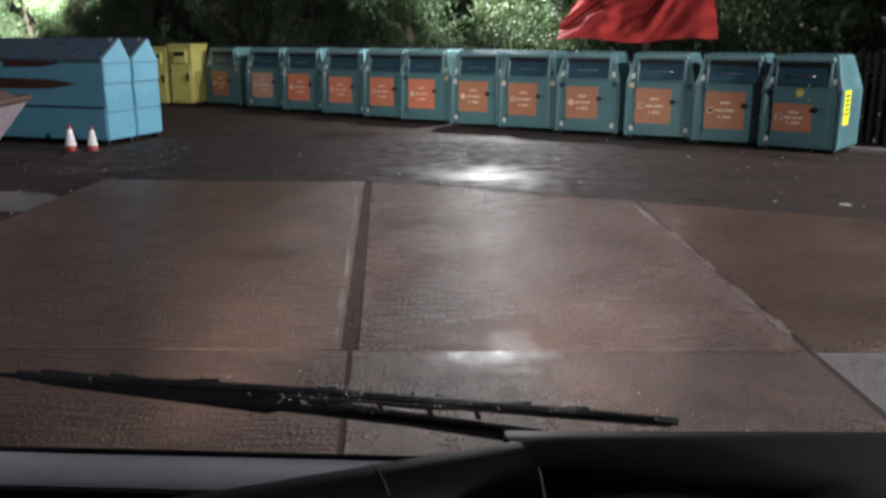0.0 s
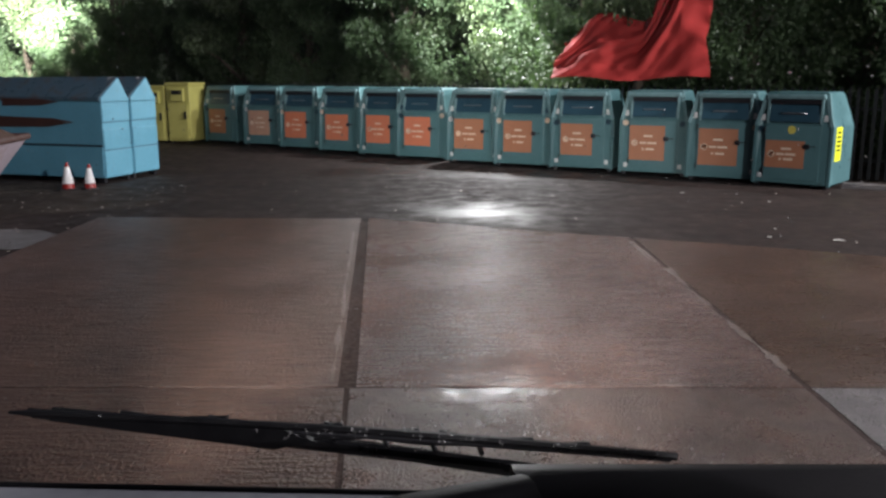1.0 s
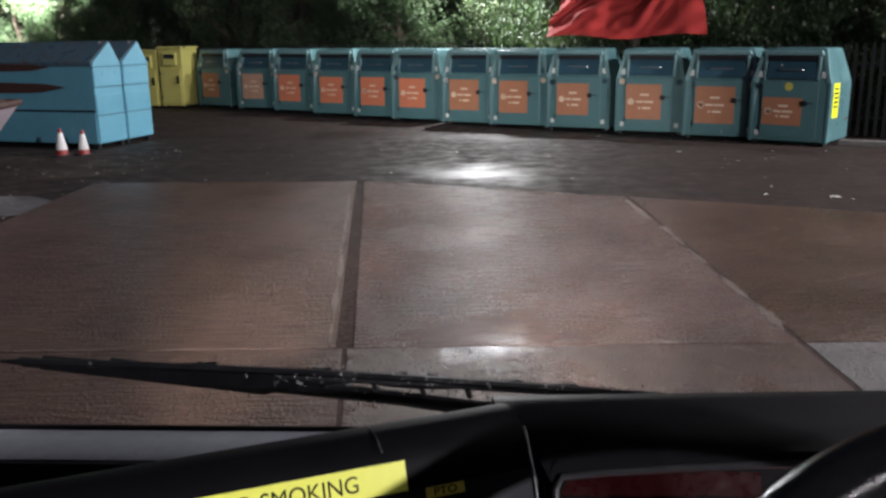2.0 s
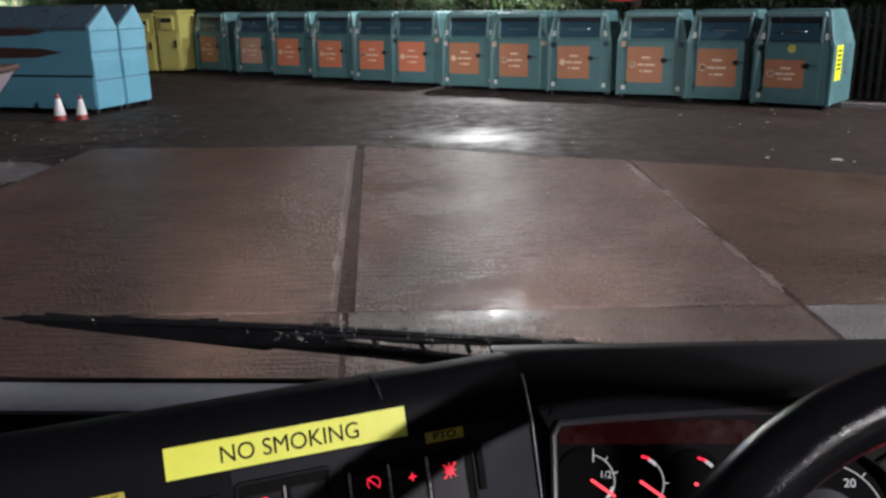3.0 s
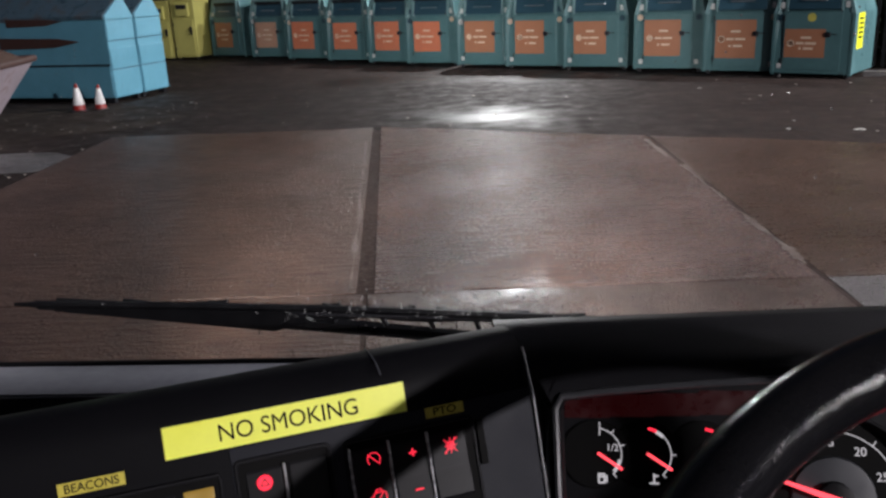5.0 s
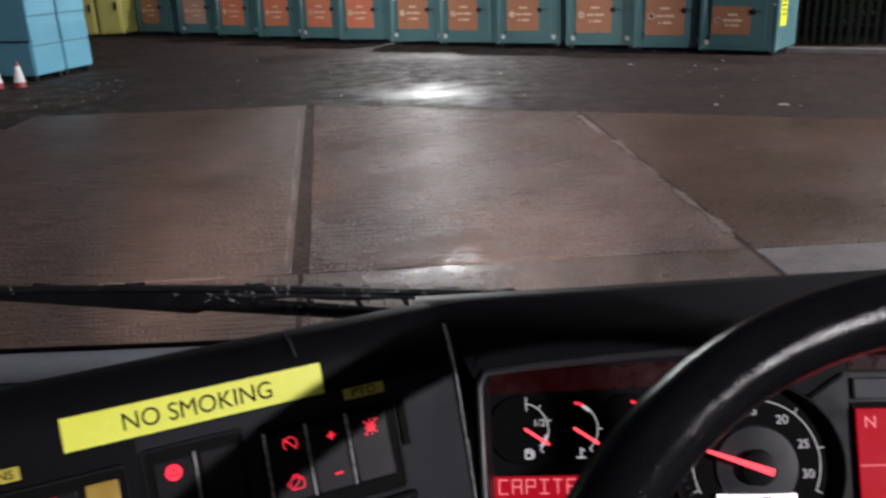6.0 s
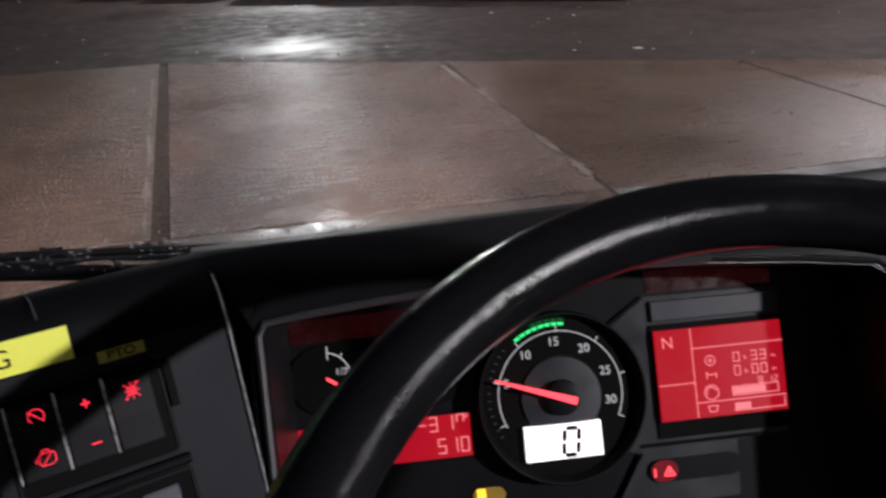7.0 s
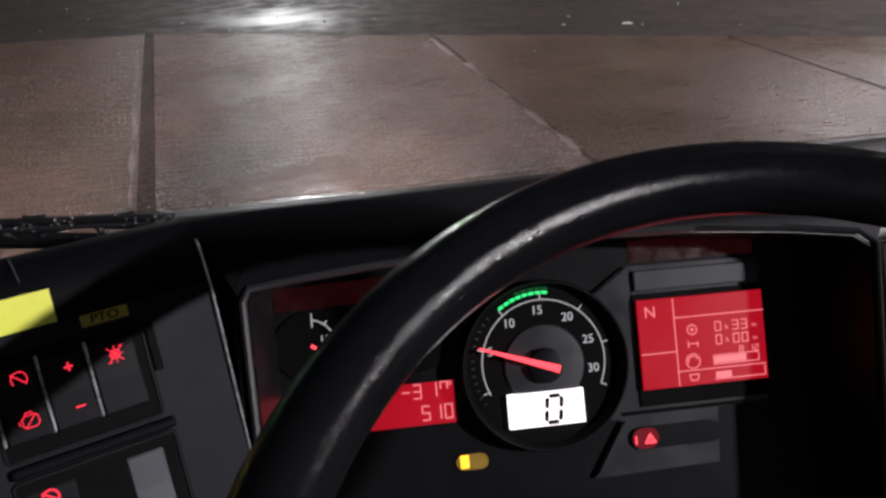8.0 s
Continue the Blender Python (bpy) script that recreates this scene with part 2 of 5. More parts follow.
def tube(points, radii, sides=10, closed=False):
    """A tube along points; radii: one number or one a point."""
    bm = bmesh.new()
    pts = [Vector(p) for p in points]
    n = len(pts)
    radii = [radii] * n if isinstance(radii, (int, float)) else radii
    rings = []
    for i, p in enumerate(pts):
        a, c = (pts[i - 1], pts[(i + 1) % n]) if closed else (pts[max(i - 1, 0)], pts[min(i + 1, n - 1)])
        d = (c - a).normalized()
        side = d.cross(Vector((0, 0, 1)) if abs(d.z) < 0.95 else Vector((1, 0, 0))).normalized()
        up = side.cross(d)
        rings.append([bm.verts.new(p + radii[i] * (math.cos(2 * math.pi * k / sides) * side + math.sin(2 * math.pi * k / sides) * up)) for k in range(sides)])
    for i in range(n if closed else n - 1):
        a, c = rings[i], rings[(i + 1) % n]
        for k in range(sides):
            bm.faces.new((a[k], a[(k + 1) % sides], c[(k + 1) % sides], c[k]))
    if not closed:
        bm.faces.new(rings[0][::-1])
        bm.faces.new(rings[-1])
    bmesh.ops.recalc_face_normals(bm, faces=bm.faces)
    return bm


def lathe(profile, sides=24):
    bm = bmesh.new()
    rings = [[bm.verts.new((r * math.cos(2 * math.pi * k / sides), r * math.sin(2 * math.pi * k / sides), z)) for k in range(sides)] for r, z in profile]
    for a, c in zip(rings, rings[1:]):
        for k in range(sides):
            bm.faces.new((a[k], a[(k + 1) % sides], c[(k + 1) % sides], c[k]))
    bm.faces.new(rings[0][::-1])
    bm.faces.new(rings[-1])
    bmesh.ops.recalc_face_normals(bm, faces=bm.faces)
    return bm


def mesh_of(name, bm, material, smooth=False):
    me = bpy.data.meshes.new(name)
    bm.to_mesh(me)
    bm.free()
    me.materials.append(material)
    if smooth:
        me.shade_smooth()
        me.set_sharp_from_angle(angle=radians(38))
    return me


def part(name, bm, material, parent, label="", smooth=False, at=None):
    ob = new(name, mesh_of(name, bm, material, smooth))
    ob.parent = parent
    if at is not None:
        ob.matrix_basis = at
    return tagged(ob, label)


def share(name, me, parent, at):
    ob = new(name, me)
    ob.parent = parent
    ob.matrix_basis = at
    return ob


def thing(name, m, label, category, group=""):
    ob = new(name)
    ob.empty_display_size = 0.1
    ob.matrix_world = m
    return tagged(ob, label, category, group)


def solid(name, bm, material, label, category, m=None, kind="", smooth=False, group=""):
    ob = new(name, mesh_of(name, bm, material, smooth))
    if m is not None:
        ob.matrix_world = m
    return tagged(ob, label, category, group, kind)


def lettering(text, size, depth, align="CENTER", squeeze=1.0, bold=0.0):
    """The mesh of a word in the built-in font, flat in x and y."""
    cu = bpy.data.curves.new("lettering", "FONT")
    cu.body, cu.size, cu.extrude, cu.align_x, cu.align_y = text, size, depth, align, "CENTER"
    cu.offset = size * bold
    ob = bpy.data.objects.new("lettering", cu)
    me = bpy.data.meshes.new_from_object(ob)
    me.transform(Matrix.Diagonal((squeeze, 1, 1, 1)))
    bpy.data.objects.remove(ob)
    return me


def word(name, text, size, material, parent, x, y, z, turn=0.0, depth=0.0001, align="CENTER", squeeze=1.0, label="", bold=0.0):
    me = lettering(text, size, depth, align, squeeze, bold)
    me.materials.append(material)
    ob = new(name, me)
    ob.parent = parent
    ob.matrix_basis = pose(x, y, z, 0, 0, turn)
    return tagged(ob, label)


# ---- ground ----
def sheet(x0, x1, y0, y1, z):
    bm = bmesh.new()
    bm.faces.new([bm.verts.new(p) for p in ((x0, y0, z), (x1, y0, z), (x1, y1, z), (x0, y1, z))])
    return bm


GZ = -0.015
solid("ground", sheet(-900, 900, -900, 900, GZ), ASPHALT, "wet black asphalt yard with puddles at night", "ground", kind="structure")
pavement = thing("pavement", pose(0, 0, 0), "wet brown concrete slabs with dark joints", "pavement")
pavement["kind"] = "structure"


def far_edge(x):
    """Where the concrete ends and the asphalt begins."""
    return 12.15 - 0.02 * x if x < -1 else 12.0 - 0.44 * (x + 0.6) if x > -0.6 else 12.0


def strip_x(y):
    """The left, slightly slanting joint."""
    return -1.08 + (11.1 - y) * 0.0785


def slab(x0, x1, y0, y1, material):
    """One slab; an edge may be a number or a function of y."""
    steps = 8
    rnd = random.Random(int((x1 if not callable(x1) else 7) * 100) + int(y0 * 10))
    at = lambda f, y: f(y) if callable(f) else f
    low = [(at(x0, y0) + (at(x1, y0) - at(x0, y0)) * i / steps, y0 + rnd.uniform(-0.006, 0.006)) for i in range(steps + 1)]
    yt = 11.7 if y1 is None else y1
    xs = [at(x0, yt) + (at(x1, yt) - at(x0, yt)) * i / steps for i in range(steps + 1)]
    top = [(x, (y1 if y1 is not None else far_edge(x)) + rnd.uniform(-0.03, 0.03) * (y1 is None)) for x in xs]
    bm = prism(low + top[::-1], -0.06, 0.0)
    edges = [e for e in bm.edges if all(v.co.z > -0.001 for v in e.verts)]
    bmesh.ops.bevel(bm, geom=edges, offset=0.008, segments=2, affect="EDGES")
    part("slab", bm, material, pavement)


LEFT = lambda y: strip_x(y) - (0.055 if y > 5.35 else 0.01)
RIGHT = lambda y: strip_x(y) + (0.05 if y > 5.35 else 0.01)
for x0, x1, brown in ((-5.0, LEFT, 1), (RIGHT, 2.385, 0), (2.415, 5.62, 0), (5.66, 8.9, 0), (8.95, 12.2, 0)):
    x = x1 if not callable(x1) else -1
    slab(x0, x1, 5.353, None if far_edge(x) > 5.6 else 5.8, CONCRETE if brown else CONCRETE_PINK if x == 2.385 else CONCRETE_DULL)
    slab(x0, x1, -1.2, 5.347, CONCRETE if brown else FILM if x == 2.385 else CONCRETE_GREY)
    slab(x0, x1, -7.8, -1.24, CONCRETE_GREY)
# filler in the joints
part("joint_filler", prism([(strip_x(-7.8) - 0.09, -7.8), (strip_x(-7.8) + 0.08, -7.8), (strip_x(11.95) + 0.08, 11.9), (strip_x(11.95) - 0.09, 11.9)], -0.05, -0.004), MORTAR, pavement, "dark filled joint")
for x, y in ((2.40, 10.55), (5.64, 9.1), (8.925, 7.6)):
    part("joint_filler", box(x - 0.03, x + 0.03, -7.8, y, -0.05, -0.003), MORTAR, pavement, "dark filled joint")
part("joint_filler", box(-5.0, 12.2, 5.325, 5.375, -0.05, -0.0035), MORTAR, pavement, "dark filled joint")
# worn pale edges of the joints
rnd = random.Random(4)
for x0, x1, y0, y1 in ((2.335, 2.43, 5.6, 8.9), (2.28, 2.37, 9.3, 10.4), (0.75, 1.98, 5.36, 5.45), (2.44, 5.6, 5.36, 5.43), (-4.9, -0.9, 5.345, 5.385)):
    bm = bmesh.new()
    long_x = x1 - x0 > y1 - y0
    n = 150
    a, b = (x0, x1) if long_x else (y0, y1)
    rows = []
    for i in range(n + 1):
        s = a + (b - a) * i / n
        c, w = ((y0 + y1) / 2, (y1 - y0) / 2) if long_x else ((x0 + x1) / 2, (x1 - x0) / 2)
        w *= 0.05 + (0.75 if long_x else 1.1) * max(0.0, noise.noise(Vector((s * 2.3, x0, 1))) + (0.25 if long_x else 0.45)) * (0.4 + 0.9 * rnd.random())
        c += 0.03 * noise.noise(Vector((s * 1.1, y0, 6)))
        rows.append([bm.verts.new((s, c + k * w, 0.0035) if long_x else (c + k * w, s, 0.0035)) for k in (-1, 1)])
    for p, q in zip(rows, rows[1:]):
        bm.faces.new((p[0], p[1], q[1], q[0]))
    part("joint_edge", bm, LIP, pavement, "pale crumbled joint edge")


# pale lip along the slanting joint
bm = bmesh.new()
rows = []
for i in range(221):
    y = 5.45 + 5.6 * i / 220
    c, w = strip_x(y) - 0.10 + 0.03 * noise.noise(Vector((y * 1.3, 2, 2))), 0.003 + 0.035 * max(0.0, noise.noise(Vector((y * 2.1, 7, 1))) + 0.3) * (0.3 + 0.9 * rnd.random())
    rows.append([bm.verts.new((c + k * w, y, 0.0035)) for k in (-1, 1)])
for p, q in zip(rows, rows[1:]):
    bm.faces.new((p[0], p[1], q[1], q[0]))
part("joint_edge", bm, LIP, pavement, "pale crumbled joint edge")


def blot(cx, cy, rx, ry, z, seed, n=40, turn=0.0, rough=0.3):
    """A flat patch with an uneven outline."""
    bm = bmesh.new()
    ring = []
    for k in range(n):
        a = 2 * math.pi * k / n
        s = 1 + rough * noise.noise(Vector((math.cos(a) * 1.6 + seed * 7.1, math.sin(a) * 1.6, seed))) * 1.6
        x, y = rx * s * math.cos(a), ry * s * math.sin(a)
        ring.append(bm.verts.new((cx + x * math.cos(turn) - y * math.sin(turn), cy + x * math.sin(turn) + y * math.cos(turn), z)))
    c = bm.verts.new((cx, cy, z))
    for k in range(n):
        bm.faces.new((c, ring[k], ring[(k + 1) % n]))
    return bm


solid("grit_patch", blot(-8.2, 13.6, 3.0, 2.6, GZ + 0.005, 21, 60), GRIT, "dirty strip of wet leaf litter and grit", "ground", kind="structure")
solid("pale_patch", blot(-6.6, 10.6, 1.9, 0.7, GZ + 0.010, 25, 50), CONCRETE_GREY, "pale worn concrete patch beside the skip", "ground", kind="structure")


# ---- textile banks ----
def textile_bank():
    w, d, h = 0.70, 0.64, 1.74
    e = thing("textile_bank", pose(0, 0, 0), "teal steel textile recycling bank with orange poster", "recycling bank", "row of teal textile banks")
    # body: x to the right as seen from the front, y to the back, front at y = 0
    prof = [(-w, 0.07), (w, 0.07), (w, 1.12), (w - 0.05, 1.30), (w - 0.14, h - 0.03), (w - 0.18, h), (-w + 0.18, h), (-w + 0.14, h - 0.03), (-w + 0.05, 1.30), (-w, 1.12)]
    bm = prism(prof, 0.0, 2 * d, axis="y")
    for v in bm.verts:
        if v.co.y < 0.01 and v.co.z > 1.2:
            v.co.y += (v.co.z - 1.2) * 0.16
        if v.co.y > d and v.co.z > 1.2:
            v.co.y -= (v.co.z - 1.2) * 0.5
    bmesh.ops.bevel(bm, geom=bm.edges[:], offset=0.014, segments=2, affect="EDGES")
    body = part("body", bm, TEAL, e)
    for sx in (-1, 1):
        x0, x1 = sorted((sx * (w + 0.012), sx * (w - 0.05)))
        part("corner_post", box(x0, x1, -0.016, 0.03, 0.05, 1.14, 0.008), TEAL, e)
        # worn frame that leans in beside the hopper
        side = [(sx * (w + 0.006), 1.13), (sx * (w - 0.07), 1.13), (sx * (w - 0.20), h - 0.06), (sx * (w - 0.13), h - 0.02), (sx * (w - 0.045), 1.31)]
        bm = prism(side if sx < 0 else side[::-1], -0.022, 0.03, 0.0, "y")
        for v in bm.verts:
            v.co.y += max(0.0, v.co.z - 1.2) * 0.16
        part("side_frame", bm, TEAL_EDGE, e, "worn pale edge frame")
        for y in (0.05, 2 * d - 0.12):
            part("foot", box(sx * (w - 0.09) - 0.04, sx * (w - 0.09) + 0.04, y, y + 0.07, 0.0, 0.08, 0.006), STEEL_DARK, e)
    # hopper: surround, mouth as a dark plate for its inner shade, tilting flap, header lip
    part("header_lip", prism([(-0.53, 1.615), (0.53, 1.615), (0.50, 1.70), (-0.50, 1.70)], 0.0, 0.10, 0.01, "y"), TEAL_EDGE, e, "worn pale lip over the hopper")
    for sx in (-1, 1):
        part("hopper_cheek", prism([(-0.02, 1.17), (0.10, 1.17), (0.12, 1.62), (0.01, 1.62)], sx * 0.475 - 0.022, sx * 0.475 + 0.022, 0.006, "x"), TEAL_EDGE, e)
    part("hopper_mouth", prism([(-0.45, 1.52), (0.45, 1.52), (0.45, 1.60), (-0.45, 1.60)], 0.0, 0.085, 0.004, "y"), STEEL_DARK, e)
    flap = part("hopper_flap", prism([(-0.035, 1.20), (0.02, 1.20), (0.105, 1.53), (0.062, 1.54)], -0.445, 0.445, 0.006, "x"), TEAL_DARK, e)
    part("pull_bar", tube([(-0.22, -0.035, 1.36), (-0.2, -0.06, 1.36), (0.2, -0.06, 1.36), (0.22, -0.035, 1.36)], 0.012, 8), POLE, flap, "worn steel pull bar", True)
    # door with hinges and lock
    door = part("door", prism([(-0.50, 0.14), (0.50, 0.14), (0.50, 1.14), (-0.50, 1.14)], -0.022, 0.004, 0.006, "y"), TEAL, e)
    part("lock_box", box(0.22, 0.32, -0.065, -0.02, 0.72, 0.81, 0.012), STEEL_DARK, door, "black lock housing")
    part("lock_bar", box(0.20, 0.42, -0.034, -0.02, 0.76, 0.78, 0.004), STEEL_DARK, door)
    for z in (0.25, 1.0):
        part("hinge", tube([(-0.505, -0.028, z), (-0.505, -0.028, z + 0.1)], 0.013, 8), STEEL_DARK, door)
    return e, door


def dress_bank(e, pale, low, seed, fresh=False):
    """The poster, badges and tags that set one bank apart."""
    rn = random.Random(seed)
    x0, x1 = -0.47 + rn.uniform(-0.03, 0.03), 0.25 + rn.uniform(-0.03, 0.03)
    z0, z1 = (0.36, 0.86) if low else (0.33 + rn.uniform(-0.02, 0.02), 1.03 + rn.uniform(-0.02, 0.02))
    f = -0.0265
    poster = part("poster", box(x0, x1, f - 0.002, f, z0, z1), POSTER_PALE if pale else POSTER_FRESH if fresh else POSTER, e, "faded orange vinyl poster" if pale else "orange vinyl poster")
    # unreadable print: three lines of word-long bars
    for line, spans in ((0.70, ((-0.19, -0.01),)), (0.50, ((-0.27, -0.13), (-0.11, 0.08))), (0.32, ((-0.22, -0.18), (-0.14, 0.03)))):
        z = z0 + (z1 - z0) * line
        for a, b in spans:
            part("print_bar", box(a, b, f - 0.004, f - 0.002, z - 0.019, z + 0.019), PRINT, poster)
    ring = lathe([(0.065, 0), (0.065, 0.003), (0.050, 0.003), (0.050, 0)], 16)
    part("print_ring", ring, PRINT, poster, at=pose(x0 + 0.11, f - 0.002, z0 + (z1 - z0) * 0.5, 90))
    for sx in (-1, 1):
        if rn.random() < 0.85:
            part("badge", lathe([(0.060, 0), (0.060, 0.003), (0.043, 0.003), (0.043, 0)], 16), rn.choice((STICKER, TEAL_DARK, PRINT)), e, at=pose(sx * 0.58, -0.001, 1.06 + rn.uniform(-0.03, 0.03), 90))
        if rn.random() < 0.8:
            part("sticker", box(sx * 0.575 - 0.05, sx * 0.575 + 0.05, 0.006, 0.02, 1.22, 1.33), rn.choice((STICKER, TEAL_DARK, STICKER)), e)
        if rn.random() < 0.6:
            part("tag", box(sx * 0.56 - 0.04, sx * 0.56 + 0.04, -0.004, 0, 0.16, 0.25), STICKER, e)
    if low:
        part("round_badge", lathe([(0.075, 0), (0.075, 0.004)], 18), mat("yellow_badge", (0.55, 0.5, 0.1), 0.5), e, at=pose(-0.02, -0.024, 1.06, 90))
        plate = part("side_notice", box(0.699, 0.704, 0.18, 0.54, 0.50, 1.12), mat("lemon_yellow_notice", (0.75, 0.8, 0.03), 0.45, var=0.08, bump=0), e, "lemon yellow notice on the side")
        for z in (0.70, 0.78, 0.86, 0.94, 1.02):
            part("print_bar", box(0.704, 0.706, 0.25, 0.47, z - 0.018, z + 0.018), STEEL_DARK, plate)


# left front corner of each bank along the row, and its turn
ROW = [(-7.44, 26.9), (-5.93, 25.6), (-4.66, 24.5), (-3.38, 23.35), (-2.19, 22.35), (-1.17, 21.5), (0.07, 20.5), (1.16, 19.72), (2.36, 18.95), (3.69, 18.02), (4.84, 17.07), (5.87, 16.23)]
bank, bank_door = textile_bank()
for i, (x, y) in enumerate(ROW):
    turn = radians((-33, -24, -27, -27, -29, -28, -28, -27, -26, -27, -30, -40)[i])
    m = Matrix.Translation((x, y, GZ)) @ Matrix.Rotation(turn, 4, "Z") @ Matrix.Translation((0.71, 0, 0))
    here = copy_thing(bank, m) if i else bank
    if not i:
        first = m
    BANKS = [here] if not i else BANKS + [here]
bank.matrix_world = first
for i, here in enumerate(BANKS):
    dress_bank(here, i in (1,), i == 11, 30 + i, 1 < i < 6)
BANKS[1]["label"] = "teal textile bank with a faded, torn orange poster"
BANKS[11]["label"] = "teal textile bank with lemon notice on its side"


# ---- blue containers, yellow banks, cones ----
def blue_container():
    e = thing("steel_container", pose(0, 0, 0), "sky blue steel recycling container with pitched lid", "container", "blue containers")
    w, L0 = 0.81, 3.3
    end = [(0, 0.10), (w, 0.10), (w, 1.58), (w * 0.66, 2.0), (0, 1.62)]
    # x runs along the end face, y back along the long side
    part("body", prism([(a, min(b, 1.55)) for a, b in end[:3]] + [(0, 1.55)], 0.0, L0, 0.015, "y"), BLUE, e)
    part("lid", prism([(-0.02, 1.555), (w + 0.02, 1.555), (w + 0.02, 1.595), (w * 0.66, 2.015), (-0.02, 1.635)], 0.02, L0, 0.012, "y"), BLUE_TOP, e, "dirty wet sloping lid")
    part("gable", prism([(0, 1.53), (w, 1.53), (w, 1.58), (w * 0.66, 2.0), (0, 1.62)], -0.012, 0.03, 0.004, "y"), BLUE, e)
    for z in (0.62, 1.15):
        part("end_seam", box(0.0, w, -0.014, 0.01, z + 0.004, z + 0.016, 0.003), BLUE_SEAM, e)
        part("end_sheet", box(0.012, w - 0.012, -0.012, 0.01, z + 0.03, z + 0.4, 0.004), BLUE, e)
    part("end_sheet", box(0.012, w - 0.012, -0.012, 0.01, 0.12, 0.61, 0.004), BLUE, e)
    part("side_rail", box(-0.022, 0.01, 0.03, L0 - 0.03, 0.70, 0.735, 0.004), STEEL_DARK, e)
    part("side_sheet", box(-0.016, 0.01, 0.03, L0 - 0.03, 0.14, 0.69, 0.004), BLUE, e)
    # two dark brown plates that taper along the long side
    for y, z, s in ((0.62, 1.16, 1.0), (0.95, 1.54, 0.7)):
        taper = prism([(y, z), (y + 0.5 * s, z + 0.07 * s), (y + 1.9 * s, z + 0.10 * s), (y + 1.9 * s, z - 0.12 * s), (y + 0.6 * s, z - 0.10 * s)], -0.03, 0.0, 0.008, "x")
        part("slot_flap", taper, RUST, e, "dark brown tapered plate on the long side")
    for x in (0.06, w - 0.06):
        part("foot", box(x - 0.045, x + 0.045, 0.05, 0.2, 0.0, 0.12, 0.006), STEEL_DARK, e)
        part("foot", box(x - 0.045, x + 0.045, L0 - 0.25, L0 - 0.1, 0.0, 0.12, 0.006), STEEL_DARK, e)
    part("lifting_eye", tube([(w * 0.55 + 0.05 * math.cos(a), 0.12, 1.94 + 0.06 * math.sin(a)) for a in [math.pi * k / 6 for k in range(7)]], 0.012, 8), POLE, e, smooth=True)
    return e


container = blue_container()
container.matrix_world = pose(-6.46, 16.34, GZ, 0, 0, 73)
copy_thing(container, pose(-6.22, 17.22, GZ, 0, 0, 73))


def yellow_bank():
    e = thing("yellow_bank", pose(0, 0, 0), "yellow steel recycling bank with two doors", "recycling bank", "yellow banks")
    w, d = 0.76, 1.0
    bm = prism([(0, 0.08), (w, 0.08), (w, 1.80), (w - 0.06, 1.90), (0.06, 1.90), (0, 1.80)], 0, d, 0.015, "y")
    part("body", bm, YELLOW, e)
    part("lid", prism([(-0.03, 1.86), (w + 0.03, 1.86), (w + 0.01, 1.93), (-0.01, 1.93)], -0.04, d + 0.03, 0.01, "y"), YELLOW, e, "grimy yellow lid")
    door = part("door", box(0.06, w - 0.06, -0.025, 0.005, 0.16, 1.25, 0.008), YELLOW, e)
    part("handle", box(w - 0.17, w - 0.11, -0.06, -0.02, 0.78, 1.02, 0.008), STEEL_DARK, door, "black handle")
    part("hatch", box(0.16, w - 0.16, -0.06, 0.005, 1.34, 1.74, 0.02), YELLOW, e)
    # dark plate that stands for the shade inside the opening
    part("hatch_mouth", box(0.21, w - 0.21, -0.066, -0.055, 1.56, 1.69, 0.004), STEEL_DARK, e)
    for z in (0.30, 1.05):
        part("hinge", tube([(0.055, -0.03, z), (0.055, -0.03, z + 0.1)], 0.013, 8), STEEL_DARK, door)
    for x in (0.08, w - 0.08):
        for y in (0.05, d - 0.15):
            part("foot", box(x - 0.05, x + 0.05, y, y + 0.1, 0, 0.1, 0.006), STEEL_DARK, e)
    return e


yb = yellow_bank()
yb.matrix_world = pose(-8.44, 26.4, GZ, 0, 0, -12) @ Matrix.Diagonal((1, 1, 0.95, 1))
copy_thing(yb, pose(-9.24, 26.57, GZ, 0, 0, -12) @ Matrix.Diagonal((1, 1, 0.95, 1)))
copy_thing(yb, pose(-10.05, 26.74, GZ, 0, 0, -12) @ Matrix.Diagonal((1, 1, 0.95, 1)))


def cone():
    e = thing("traffic_cone", pose(0, 0, 0), "red traffic cone with white reflective sleeve", "traffic cone", "traffic cones")
    part("base", prism([(-0.16, -0.11), (-0.11, -0.16), (0.11, -0.16), (0.16, -0.11), (0.16, 0.11), (0.11, 0.16), (-0.11, 0.16), (-0.16, 0.11)], 0, 0.035, 0.006), RUBBER, e, "black rubber base")
    part("shell", lathe([(0.125, 0.035), (0.115, 0.07), (0.03, 0.52), (0.022, 0.54), (0.012, 0.54)], 24), RED_CONE, e, smooth=True)
    part("sleeve", lathe([(0.110, 0.13), (0.1105, 0.132), (0.0480, 0.455), (0.0475, 0.457)], 24), SLEEVE, e, "white reflective sleeve", True)
    return e


cn = cone()
cn.matrix_world = pose(-6.80, 15.42, GZ, 0, 0, 12) @ Matrix.Scale(0.92, 4)
copy_thing(cn, pose(-6.46, 15.55, GZ, 2, 0, 40) @ Matrix.Scale(0.92, 4))


